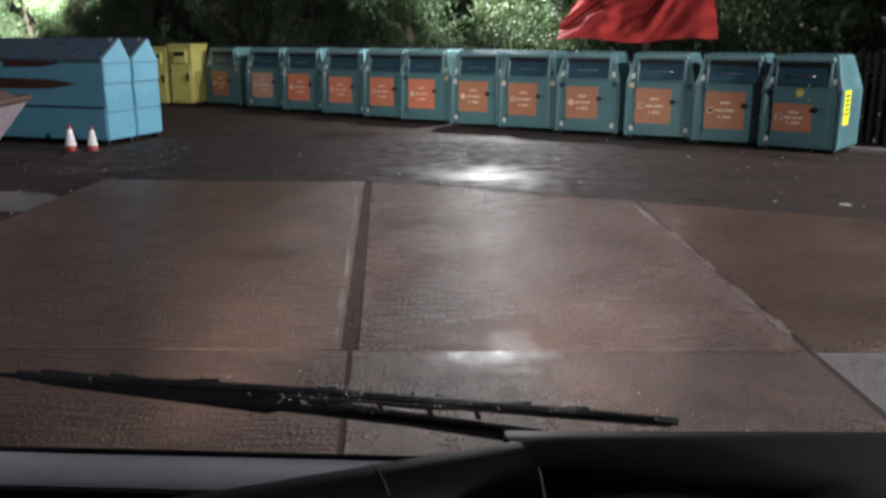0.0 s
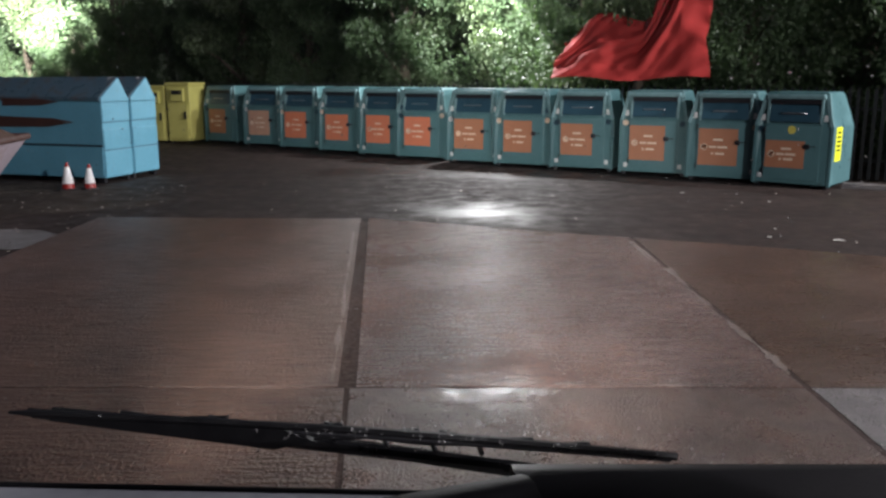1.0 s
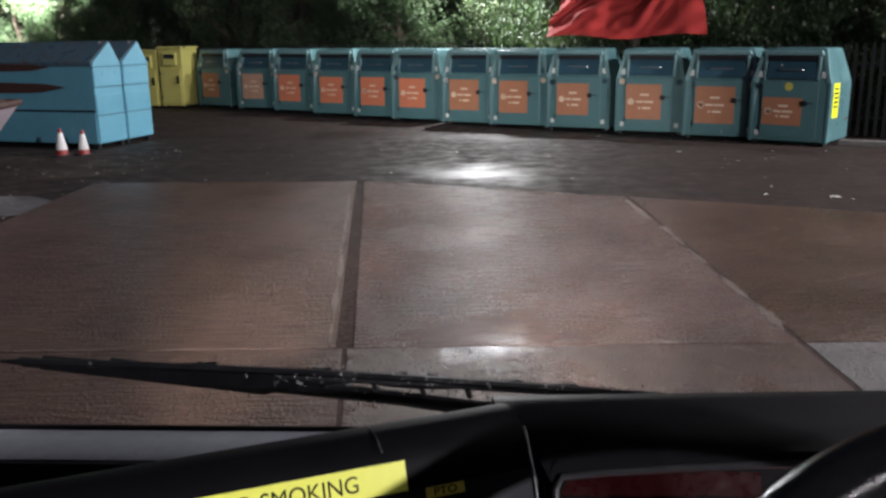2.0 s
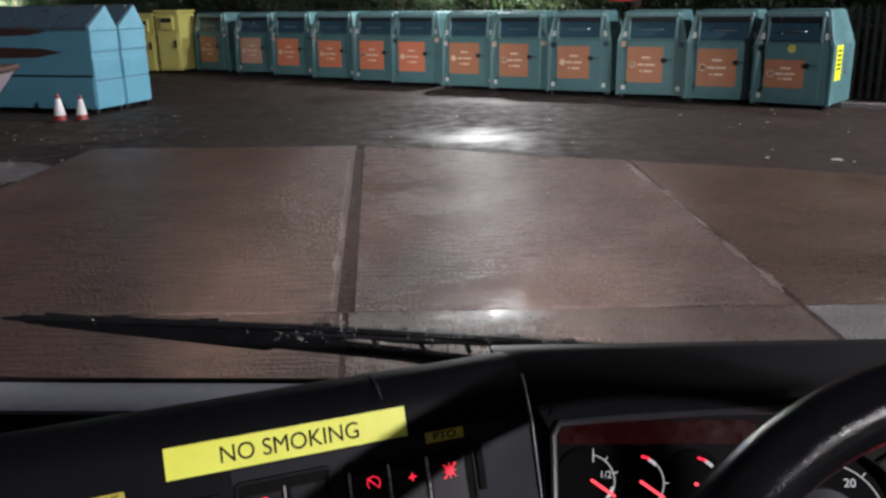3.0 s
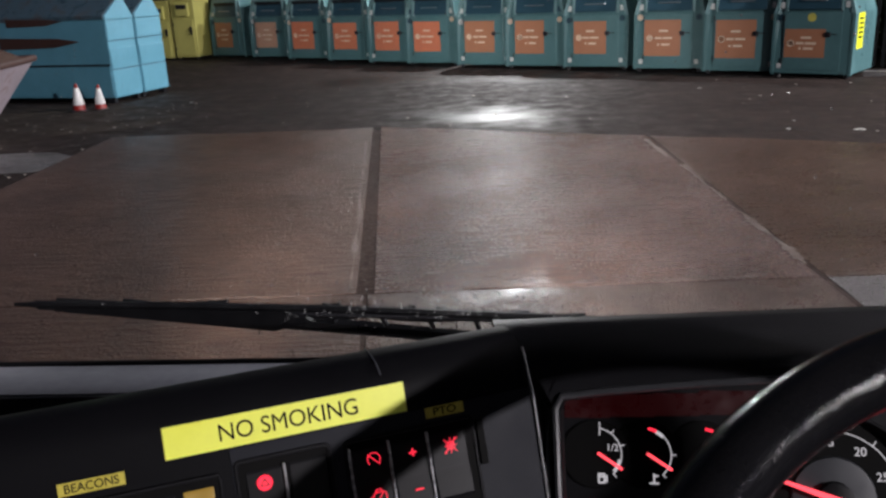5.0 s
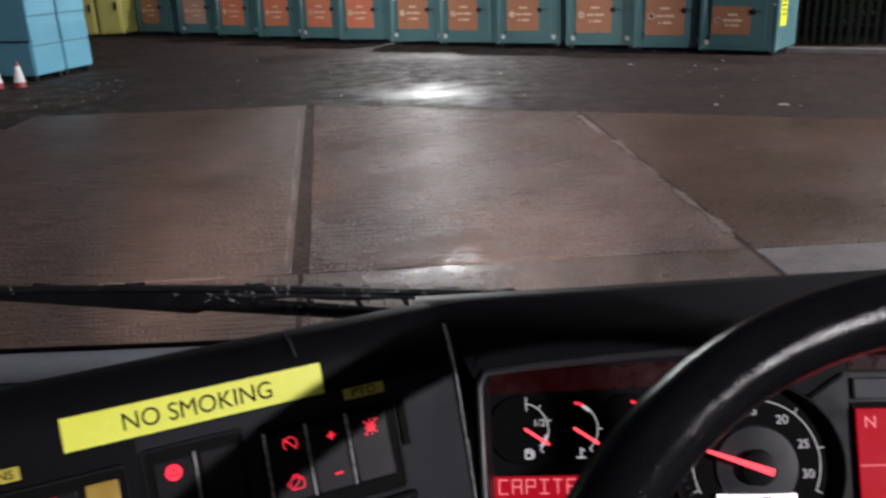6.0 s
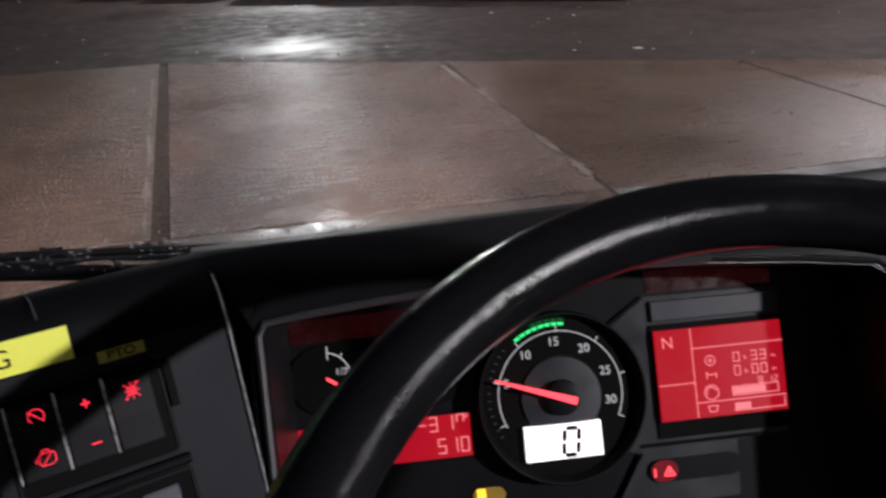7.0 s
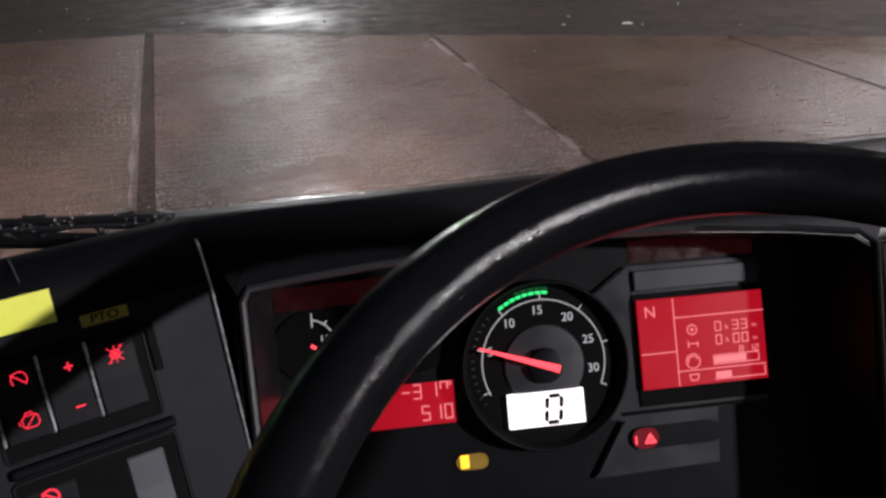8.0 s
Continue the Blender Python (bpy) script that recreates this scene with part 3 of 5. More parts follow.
# ---- skip heaped with soil ----
def skip():
    e = thing("builders_skip", pose(-7.86, 11.9, GZ + 0.04, 0, 0, 8), "pale lilac steel skip beside the containers", "skip")
    bm = bmesh.new()
    lower = [(-0.9, -0.55), (0.9, -0.55), (0.9, 0.55), (-0.9, 0.55)]
    upper = [(-1.75, -0.82), (1.75, -0.82), (1.75, 0.82), (-1.75, 0.82)]
    a = [bm.verts.new((x, y, -0.04)) for x, y in lower]
    b = [bm.verts.new((x, y, 1.10)) for x, y in upper]
    bm.faces.new(a[::-1])
    for k in range(4):
        bm.faces.new((a[k], a[(k + 1) % 4], b[(k + 1) % 4], b[k]))
    bmesh.ops.recalc_face_normals(bm, faces=bm.faces)
    bmesh.ops.solidify(bm, geom=bm.faces[:], thickness=0.02)
    part("hull", bm, SKIP, e)
    r = [(x, y, 1.10) for x, y in upper]
    part("rim", tube([r[0], r[1], r[2], r[3]], 0.045, 8, True), RUST, e, "rusty rolled rim")
    for x in (-0.6, 0.0, 0.6):
        part("rib", prism([(x - 0.04, 0.05), (x + 0.04, 0.05), (x + 0.04, 0.93), (x - 0.04, 1.03)], -0.86, -0.70, 0.006, "y"), SKIP, e)
    return e


sk = skip()
bm = bmesh.new()
bmesh.ops.create_grid(bm, x_segments=40, y_segments=24, size=1.0)
for v in bm.verts:
    u, w = v.co.x, v.co.y
    hgt = (1 - u * u) ** 0.6 * (1 - w * w) ** 0.5 if abs(u) < 1 and abs(w) < 1 else 0
    v.co = Vector((u * 1.70, w * 0.77, 1.06 + 0.5 * hgt + 0.06 * hgt * noise.noise(Vector((u * 6, w * 4, 3)))))
solid("soil_heap", bm, SOIL, "heap of wet brown soil in the skip", "soil", sk.matrix_world.copy(), smooth=True)


# ---- fence, tarpaulin ----
fence = thing("palisade_fence", pose(0, 0, 0), "dark steel palisade fence behind the banks", "fence")
f0, f1 = Vector((-20.0, 38.2, GZ)), Vector((14.0, 12.2, GZ))
run = f1 - f0
ang = math.degrees(math.atan2(run.y, run.x))
pale = mesh_of("pale", prism([(-0.033, 0.0), (0.033, 0.0), (0.033, 1.66), (0.012, 1.78), (0.0, 1.71), (-0.012, 1.78), (-0.033, 1.66)], -0.006, 0.006, 0, "y"), FENCE)
count = int(run.length / 0.155)
for k in range(count):
    p = f0 + run * (k + 0.5) / count
    share("pale", pale, fence, Matrix.Translation(p + Vector((0, 0, 0.05))) @ Matrix.Rotation(radians(ang), 4, "Z"))
off = Vector((-run.y, run.x, 0)).normalized() * 0.03
for z in (0.4, 1.4):
    part("rail", tube([f0 + off + Vector((0, 0, z)), f1 + off + Vector((0, 0, z))], 0.022, 4), FENCE, fence)
post = mesh_of("fence_post", box(-0.04, 0.04, 0.03, 0.1, 0, 1.75, 0.004), FENCE)
for k in range(14):
    share("fence_post", post, fence, Matrix.Translation(f0 + run * k / 13) @ Matrix.Rotation(radians(ang), 4, "Z"))

# kerb edge by the fence
solid("kerb", box(0, 7.5, 0, 0.15, GZ, 0.09, 0.012), CONCRETE_GREY, "low concrete kerb at the foot of the fence", "kerb", pose(7.3, 15.6, 0, 0, 0, -30), kind="structure")

bm = bmesh.new()
bmesh.ops.create_grid(bm, x_segments=110, y_segments=60, size=1.0)
for v in bm.verts:
    u, w = (v.co.x + 1) / 2, (v.co.y + 1) / 2
    top = 2.85 + 0.5 * (1 - math.exp(-(u / 0.2) ** 1.6)) + 0.12 * math.sin(u * 9.0 - 0.9) + 1.6 * max(0.0, 1 - abs(u - 0.84) / 0.27) ** 1.15
    x = -1.85 + 3.52 * (u - 0.03 * (1 - u) * w + 0.012 * math.sin(w * 9 + 1) + 0.07 * (u - 0.8) * -w + 0.035 * max(0.0, u - 0.7) / 0.3 * (1 - w) ** 2)
    z = 1.97 + 0.05 * math.sin(u * 9) + (top - 1.97) * w
    fold = math.sin((u * 2.0 + (1 - w) * 1.25) * 8.0 + 1.8 * noise.noise(Vector((u * 3, w * 2, 5)))) * 0.075 + 0.030 * math.sin((u * 3.3 + (1 - w) * 2.2) * 13.0 + 2 * noise.noise(Vector((u * 5, w * 4, 8))))
    y = 0.65 * w + fold * (0.4 + 0.6 * w) + 0.05 * noise.noise(Vector((u * 9, w * 7, 1)))
    v.co = Vector((x, y, z))
bmesh.ops.solidify(bm, geom=bm.faces[:], thickness=0.012)
solid("tarpaulin", bm, TARP, "creased red tarpaulin draped over the fence and hedge", "tarpaulin", pose(3.98, 19.05, 0, 0, 0, -33), smooth=True)


# ---- trees and hedge ----
def leaf_material(name, color):
    m = mat(name, color, 0.5, var=0.5, scale=0.8, fine=6, bump=0)
    nt = m.node_tree
    b = nt.nodes["Principled BSDF"]
    mix = nt.nodes.new("ShaderNodeMixShader")
    tr = nt.nodes.new("ShaderNodeBsdfTranslucent")
    tr.inputs["Color"].default_value = (color[0] * 1.6, color[1] * 1.7, color[2] * 1.2, 1)
    mix.inputs[0].default_value = 0.3
    nt.links.new(b.outputs[0], mix.inputs[1])
    nt.links.new(tr.outputs[0], mix.inputs[2])
    nt.links.new(mix.outputs[0], nt.nodes["Material Output"].inputs["Surface"])
    return m


LEAF = leaf_material("dark_green_leaf", (0.054, 0.090, 0.040))
LEAF2 = leaf_material("olive_leaf", (0.064, 0.092, 0.042))


def leaves(points, size, seed):
    """Folded leaves, each of four triangles, scattered at points."""
    rs = np.random.RandomState(seed)
    n = len(points)
    d = rs.normal(size=(n, 3))
    d /= np.linalg.norm(d, axis=1)[:, None]
    d[:, 2] -= 0.35
    s = np.cross(d, rs.normal(size=(n, 3)))
    s /= np.linalg.norm(s, axis=1)[:, None]
    up = np.cross(s, d)
    L0 = size * rs.uniform(0.6, 1.4, (n, 1))
    W0 = L0 * rs.uniform(0.32, 0.5, (n, 1))
    p = np.asarray(points)
    verts = np.stack([p, p + d * L0 * 0.5 + s * W0 + up * W0 * 0.3, p + d * L0, p + d * L0 * 0.5 - s * W0 + up * W0 * 0.3], 1).reshape(-1, 3)
    me = bpy.data.meshes.new("leaves")
    idx = np.arange(n)[:, None] * 4
    faces = np.concatenate([idx + np.array([[0, 1, 2]]), idx + np.array([[0, 2, 3]])], 0)
    me.from_pydata(verts.tolist(), [], faces.tolist())
    return me


def crown_points(rs, centres, radii, n):
    out = []
    for c, r in zip(centres, radii):
        q = rs.normal(size=(n, 3))
        q /= np.linalg.norm(q, axis=1)[:, None]
        q *= (rs.uniform(0.25, 1.0, (n, 1)) ** 0.5)
        out.append(np.asarray(c) + q * np.array([r, r, r * 0.8]))
    return np.concatenate(out)


def tree(x, y, height, spread, seed, clumps, n, label, material):
    rs = np.random.RandomState(seed)
    e = thing("tree", pose(x, y, GZ), label, "tree", "trees behind the fence")
    pts = [(0, 0, 0), (0.08, 0.02, height * 0.2), (rs.uniform(-0.2, 0.2), rs.uniform(-0.2, 0.2), height * 0.45), (rs.uniform(-0.3, 0.3), rs.uniform(-0.3, 0.3), height * 0.8)]
    r0 = 0.018 * height + 0.05
    trunk = part("trunk", tube(pts, [r0, r0 * 0.8, r0 * 0.6, r0 * 0.2], 9), BARK, e, smooth=True)
    centres, radii = [], []
    for k in range(clumps):
        a, h = rs.uniform(0, 2 * math.pi), rs.uniform(0.14, 1.0)
        rr = spread * math.sqrt(rs.uniform(0.1, 1)) * (1.0 - 0.55 * max(0, h - 0.55) / 0.45)
        centres.append((rr * math.cos(a), rr * math.sin(a), h * height))
        radii.append(rs.uniform(0.45, 0.95))
    for k in range(0, clumps, 3):
        c = Vector(centres[k])
        base = Vector((0, 0, min(c.z * 0.6, height * 0.55)))
        part("limb", tube([base, base.lerp(c, 0.5) + Vector((0, 0, 0.15)), c], [r0 * 0.35, r0 * 0.22, 0.012], 6), BARK, trunk)
    me = leaves(crown_points(rs, centres, radii, n), 0.085, seed)
    me.materials.append(material)
    crown = new("crown", me)
    crown.parent = e
    return e


rs = random.Random(9)
along = run.normalized()
back = Vector((-along.y, along.x, 0))
for k in range(18):
    p = f0 + along * (0.4 + k * 2.45) + back * (1.7 + (k % 3) * 0.9)
    tree(p.x, p.y, 6.2 + rs.uniform(-0.8, 1.6), 1.9, 40 + k, 34, 480, "dense dark green broadleaf tree behind the fence", LEAF if k % 2 else LEAF2)
# leafy hedge along the fence, beyond counting
rsn = np.random.RandomState(77)
n = 190000
s = rsn.uniform(-2, run.length + 2, n)
z = rsn.uniform(0.3, 4.6, n)
dep = 0.55 + 0.5 * rsn.rand(n) + 0.45 * np.sin(s * 1.3) + 0.3 * np.sin(s * 3.1 + z * 2.0) + 0.35 * np.sin(z * 2.6 + s * 0.7) + 0.5
keep = np.sin(s * 2.1 + z * 3.3) + np.sin(s * 5.3 - z * 2.1) + rsn.normal(size=n) * 0.7 > -0.9
P = np.array(f0)[None] + s[:, None] * np.array(along)[None] + dep[:, None] * np.array(back)[None]
P[:, 2] = z
me = leaves(P[keep], 0.075, 5)
me.materials.append(LEAF)
tagged(new("hedge", me), "dark green leafy hedge behind the palisade fence", "hedge", kind="stuff")
# wooded bank further back, closing the view
bm = bmesh.new()
q0, q1 = f0 - along * 40 + back * 7.5, f1 + along * 40 + back * 7.5
cols = []
for i in range(81):
    p = q0.lerp(q1, i / 80)
    col = []
    for j in range(9):
        w = 0.9 * noise.noise(Vector((i * 0.6, j * 0.9, 2)))
        col.append(bm.verts.new((p.x + back.x * (w + j * 0.3), p.y + back.y * (w + j * 0.3), GZ + j * (1.25 + 0.15 * noise.noise(Vector((i * 0.4, 0, 9)))))))
    cols.append(col)
for a, b in zip(cols, cols[1:]):
    for j in range(8):
        bm.faces.new((a[j], b[j], b[j + 1], a[j + 1]))
solid("backdrop", bm, mat("distant_dark_woodland", (0.02, 0.03, 0.015), 0.9, var=0.5, scale=1.2, fine=8, bump=0.8, dist=0.2), "dark wooded bank behind the trees", "woodland", kind="structure", smooth=True)


# ---- street lamps, depot behind the truck ----
GLOW = glow("lamp_lens", (0.95, 1.0, 0.92), 60)
for i, p in enumerate(LAMPS):
    e = thing("street_lamp", pose(p.x, p.y + 2.6, GZ) if i == 0 else pose(p.x - 2.6, p.y, GZ, 0, 0, 90), "galvanised street lamp, lit, standing among trees", "street lamp", "street lamps")
    part("pole", tube([(0, 0, 0), (0, 0, p.z - 0.3), (0, -0.4, p.z + 0.03), (0, -2.4, p.z + 0.06)], [0.075, 0.05, 0.045, 0.04], 10), FENCE, e, smooth=True)
    part("head", prism([(-0.12, -2.95), (0.12, -2.95), (0.15, -2.4), (0.06, -2.3), (-0.06, -2.3), (-0.15, -2.4)], p.z + 0.0, p.z + 0.11, 0.02), POLE, e)
    part("lens", prism([(-0.10, -2.90), (0.10, -2.90), (0.11, -2.50), (-0.11, -2.50)], p.z - 0.03, p.z - 0.002, 0.008), GLOW, e, "glowing lens")

solid("wall_depot", box(-30, 30, -14.2, -13.9, GZ, 8.5), BRICK, "grey clad depot wall", "wall", kind="structure")
for at, aim, watts in FLOODS:
    back_off = (at - Vector(aim)).normalized() * 0.05
    e = thing("floodlight", look(at + back_off, aim), "lit floodlight on a tall galvanised pole", "floodlight", "floodlights")
    part("housing", box(-0.36, 0.36, -0.26, 0.26, 0.0, 0.16, 0.02), STEEL_DARK, e)
    part("visor", box(-0.36, 0.36, 0.25, 0.27, -0.10, 0.02, 0.004), STEEL_DARK, e)
    pole_at = at + back_off.normalized() * 0.35
    e = thing("floodlight_pole", pose(pole_at.x, pole_at.y, GZ), "tall galvanised pole carrying a floodlight", "pole", "floodlight poles")
    part("shaft", tube([(0, 0, 0), (0, 0, at.z + 0.2)], [0.09, 0.06], 12), POLE, e, smooth=True)

# scraps of litter
for i, (x, y, s) in enumerate(((4.95, 10.5, 0.05), (4.16, 10.71, 0.028), (4.45, 11.3, 0.02), (-6.15, 13.2, 0.03), (-4.9, 15.9, 0.03), (4.2, 14.9, 0.03), (5.35, 13.9, 0.025))):
    bm = blot(0, 0, s * 1.6, s, 0, 60 + i, 10)
    for v in bm.verts:
        v.co.z = 0.012 + 0.02 * abs(noise.noise(v.co * 40 + Vector((i, 0, 0))))
    bmesh.ops.solidify(bm, geom=bm.faces[:], thickness=0.004)
    solid("litter", bm, LITTER, "scrap of white paper litter on the wet ground", "litter", pose(x, y, GZ if y > 5 else 0, 0, 0, i * 40), group="litter")

# pale grit and leaf scraps, beyond counting
rs = np.random.RandomState(12)
gb = bmesh.new()
for q in range(310):
    if q < 260:
        x, y = rs.uniform(-11, -4.6), rs.uniform(9.5, 16)
    else:
        x, y = rs.uniform(-5, 7), rs.uniform(9, 19)
    got = bmesh.ops.create_icosphere(gb, subdivisions=1, radius=rs.uniform(0.006, 0.017))["verts"]
    for v in got:
        v.co = Vector((x + v.co.x * 1.5, y + v.co.y, GZ + 0.008 + v.co.z * 0.5))
solid("grit", gb, mat("pale_grit", (0.35, 0.31, 0.27), 0.6, var=0.3, bump=0.2), "scattered pale grit and leaf scraps on the asphalt", "grit", kind="stuff")


# ---- truck cab ----
PLASTIC = mat("charcoal_grained_plastic", (0.0033, 0.0033, 0.0042), 0.5, spec=0.07, var=0.15, scale=14, fine=900, bump=0.25, dist=0.0006, rvar=0.08)
GREY_DARK = mat("grey_switch_panel_plastic", (0.0115, 0.0125, 0.0165), 0.5, spec=0.12, var=0.12, scale=14, fine=900, bump=0.2, dist=0.0005, rvar=0.08)
SOFT = mat("black_soft_dash", (0.0062, 0.0062, 0.0074), 0.5, spec=0.11, var=0.2, scale=10, fine=700, bump=0.3, dist=0.0008, rvar=0.08)
GLOSS = mat("black_gloss_plastic", (0.006, 0.006, 0.007), 0.4, spec=0.15, var=0.1, scale=30, fine=300, bump=0, rvar=0.04)
GREY_PLASTIC = mat("mid_grey_plastic", (0.040, 0.043, 0.052), 0.42, var=0.12, scale=20, fine=500, bump=0.1, dist=0.0005, rvar=0.08)
FRAME_GREY = mat("dark_grey_frame", (0.03, 0.031, 0.034), 0.4, var=0.12, scale=20, fine=500, bump=0.05, dist=0.0005, spec=0.35)
DOME = mat("grey_dial_dome", (0.022, 0.024, 0.029), 0.45, var=0.1, scale=20, fine=500, bump=0.05, dist=0.0005)
BLACK_RED = mat("dark_red_print", (0.05, 0.002, 0.004), 0.5, var=0.1, bump=0)
EDGE = mat("worn_silver_edge", (0.28, 0.28, 0.29), 0.3, metal=0.3, var=0.3, scale=120, fine=600, bump=0.05, dist=0.0004)
LEATHER = mat("black_grained_wheel_cover", (0.006, 0.006, 0.007), 0.15, spec=0.19, var=0.2, scale=40, fine=640, bump=0.34, dist=0.0007, rvar=0.05)
SIGN = mat("fluorescent_yellow_label", (0.82, 0.86, 0.10), 0.4, var=0.05, scale=30, fine=200, bump=0.02, dist=0.0005)
# label yellow darkened, the shade over the small labels put into its colour
LABEL = mat("shade_dimmed_yellow_label", (0.48, 0.40, 0.05), 0.45, var=0.15, scale=90, fine=400, bump=0.02, dist=0.0005)
# black for print and dials, also painted in where gaps and recesses are shaded
INK_AND_SHADE = mat("black_ink_and_shade", (0.004, 0.004, 0.004), 0.6, spec=0.05, var=0.1, bump=0)
AMBER_PLASTIC = mat("amber_plastic_rocker", (0.35, 0.22, 0.03), 0.4, var=0.15, scale=60, bump=0.02)
TRAY = mat("pale_grey_tray", (0.25, 0.26, 0.29), 0.45, var=0.2, scale=7, fine=90, bump=0.1, dist=0.002)
TRIM = mat("light_grey_cab_trim", (0.42, 0.42, 0.43), 0.7, var=0.15, scale=5, fine=120, bump=0.2, dist=0.002)
RED = glow("red_backlight", (1.0, 0.03, 0.06), 1.6)
RED_DIM = glow("red_backlight_dim", (1.0, 0.02, 0.04), 0.5)
NEEDLE = glow("pink_red_needle", (1.0, 0.07, 0.09), 2.2)
RED_PANEL = glow("red_display", (1.0, 0.012, 0.035), 0.40)
RED_PALE = glow("pale_red_display_line", (1.0, 0.24, 0.26), 0.95)
WHITE_INK = glow("white_dial_print", (0.9, 0.9, 0.92), 0.55)
WHITE_PANEL = glow("white_display", (1.0, 0.95, 0.97), 1.6)
GREEN = glow("green_indicator", (0.02, 1.0, 0.25), 1.1)
GREEN_DIM = glow("green_indicator_dim", (0.02, 0.6, 0.15), 0.12)
WARN = mat("dim_red_window", (0.007, 0.0006, 0.0008), 0.3, var=0.5, scale=60, bump=0, emit=(1.0, 0.01, 0.03), strength=0.010)
RED_FAINT = glow("red_tell_tale_glow", (1.0, 0.01, 0.05), 0.10)
AMBER = glow("amber_indicator", (1.0, 0.5, 0.03), 2.2)


def facing(o, yaw, tilt):
    """A frame on a panel: x right, y up the panel, z out of it; tilt: how far it leans back."""
    return Matrix.Translation(o) @ Matrix.Rotation(radians(yaw), 4, "Z") @ Matrix.Rotation(radians(90 - tilt), 4, "X")


def plate(u0, u1, v0, v1, w0, w1, bevel=0.0):
    """A box in millimetres."""
    return box(u0 / 1000, u1 / 1000, v0 / 1000, v1 / 1000, w0 / 1000, w1 / 1000, bevel / 1000)


def strokes(lines, width, w, depth=0.0002):
    """Flat line work in millimetres: each line a list of points."""
    bm = bmesh.new()
    for line in lines:
        for (x0, y0), (x1, y1) in zip(line, line[1:]):
            d = Vector((x1 - x0, y1 - y0, 0))
            if d.length < 1e-6:
                continue
            d.normalize()
            s = Vector((-d.y, d.x, 0)) * width / 2
            a, b = Vector((x0, y0, 0)) - d * width * 0.3, Vector((x1, y1, 0)) + d * width * 0.3
            low = [bm.verts.new((q + Vector((0, 0, w))) / 1000) for q in (a - s, b - s, b + s, a + s)]
            high = [bm.verts.new(v.co + Vector((0, 0, depth))) for v in low]
            bm.faces.new(high)
            for k in range(4):
                bm.faces.new((low[k], low[(k + 1) % 4], high[(k + 1) % 4], high[k]))
    return bm


def arc(cx, cy, r, a0, a1, n=16):
    return [(cx + r * math.cos(radians(a0 + (a1 - a0) * k / n)), cy + r * math.sin(radians(a0 + (a1 - a0) * k / n))) for k in range(n + 1)]


DASH = facing((-0.03, 0.45, 1.735), 20, 20)
dash = thing("dashboard", DASH, "black plastic truck dashboard with switches and labels", "dashboard")
part("switch_panel", plate(-71, 104.2, -135, 4.9, 0.0, 0.55, 0.25), GREY_DARK, dash, "grey plastic switch panel")
prof = [(-0.34, 0.0), (0.014, 0.0), (0.020, -0.0006), (0.0255, -0.002), (0.030, -0.0042), (0.0338, -0.0072), (0.0368, -0.011), (0.0392, -0.0155), (0.0408, -0.0205), (0.0416, -0.026), (0.0414, -0.032), (0.0400, -0.039), (0.036, -0.048), (-0.02, -0.10), (-0.12, -0.20), (-0.34, -0.22)]
bm = prism(prof, -0.42, 0.1055, 0.0, "x")
bmesh.ops.bevel(bm, geom=[e for e in bm.edges if all(v.co.x > 0.105 for v in e.verts)], offset=0.0012, segments=2, affect="EDGES")
fascia = part("fascia", bm, PLASTIC, dash, smooth=True)
part("edge_trim", tube([(0.1060, 0.0285, -0.0038), (0.1062, 0.022, -0.002), (0.1068, 0.0, 0.0), (0.1062, -0.05, 0.0), (0.1050, -0.12, 0.0), (0.104, -0.30, 0.0)], 0.0008, 8), EDGE, dash, "worn pale panel edge", True)
part("panel_gap", tube([(0.0158, 0.0425, -0.028), (0.0160, 0.0400, -0.0165), (0.0166, 0.0355, -0.0075), (0.0172, 0.0285, -0.0020)], 0.00045, 6), GREY_PLASTIC, dash)
# black block that paints the shade of the gap beside the hood
part("cheek", box(0.1075, 0.1215, -0.30, 0.024, -0.09, -0.045, 0.002), INK_AND_SHADE, dash)

# labels
sign = part("no_smoking_sign", plate(-103.3, 28.9, 5.6, 22.6, 0.1, 0.5), SIGN, dash, "fluorescent yellow no smoking label")
word("wording", "NO SMOKING", 0.0130, INK_AND_SHADE, sign, -0.0370, 0.0137, 0.00055, squeeze=0.935)
lab = part("beacons_label", plate(-156.2, -124.0, -1.9, 4.7, 0.1, 0.5), LABEL, dash, "small yellow beacons label")
word("wording", "BEACONS", 0.0062, INK_AND_SHADE, lab, -0.1401, 0.0013, 0.00055, squeeze=0.96, bold=0.012)
lab = part("power_take_off_label", plate(39.0, 62.2, -1.0, 5.1, 0.6, 1.0), LABEL, dash, "small yellow PTO label")
word("wording", "PTO", 0.0062, INK_AND_SHADE, lab, 0.0506, 0.0020, 0.00105, squeeze=1.2, bold=0.012)


def rocker(u0, u1, v0, v1, parent, material=GLOSS):
    """A rocker switch: upper half sunk, lower half raised, rounded edges."""
    mid = v0 + (v1 - v0) * 0.45
    bm = prism([(v0, -4), (v1, -4), (v1, -1.0), (v1 - 3, 0.2), (mid, 0.8), (v0 + 2, 3.4), (v0, 2.6)], u0, u1, 0.5, "x")
    bmesh.ops.scale(bm, vec=(0.001, 0.001, 0.001), verts=bm.verts)
    return part("rocker_switch", bm, material, parent, at=pose(0, 0, 0.0013))


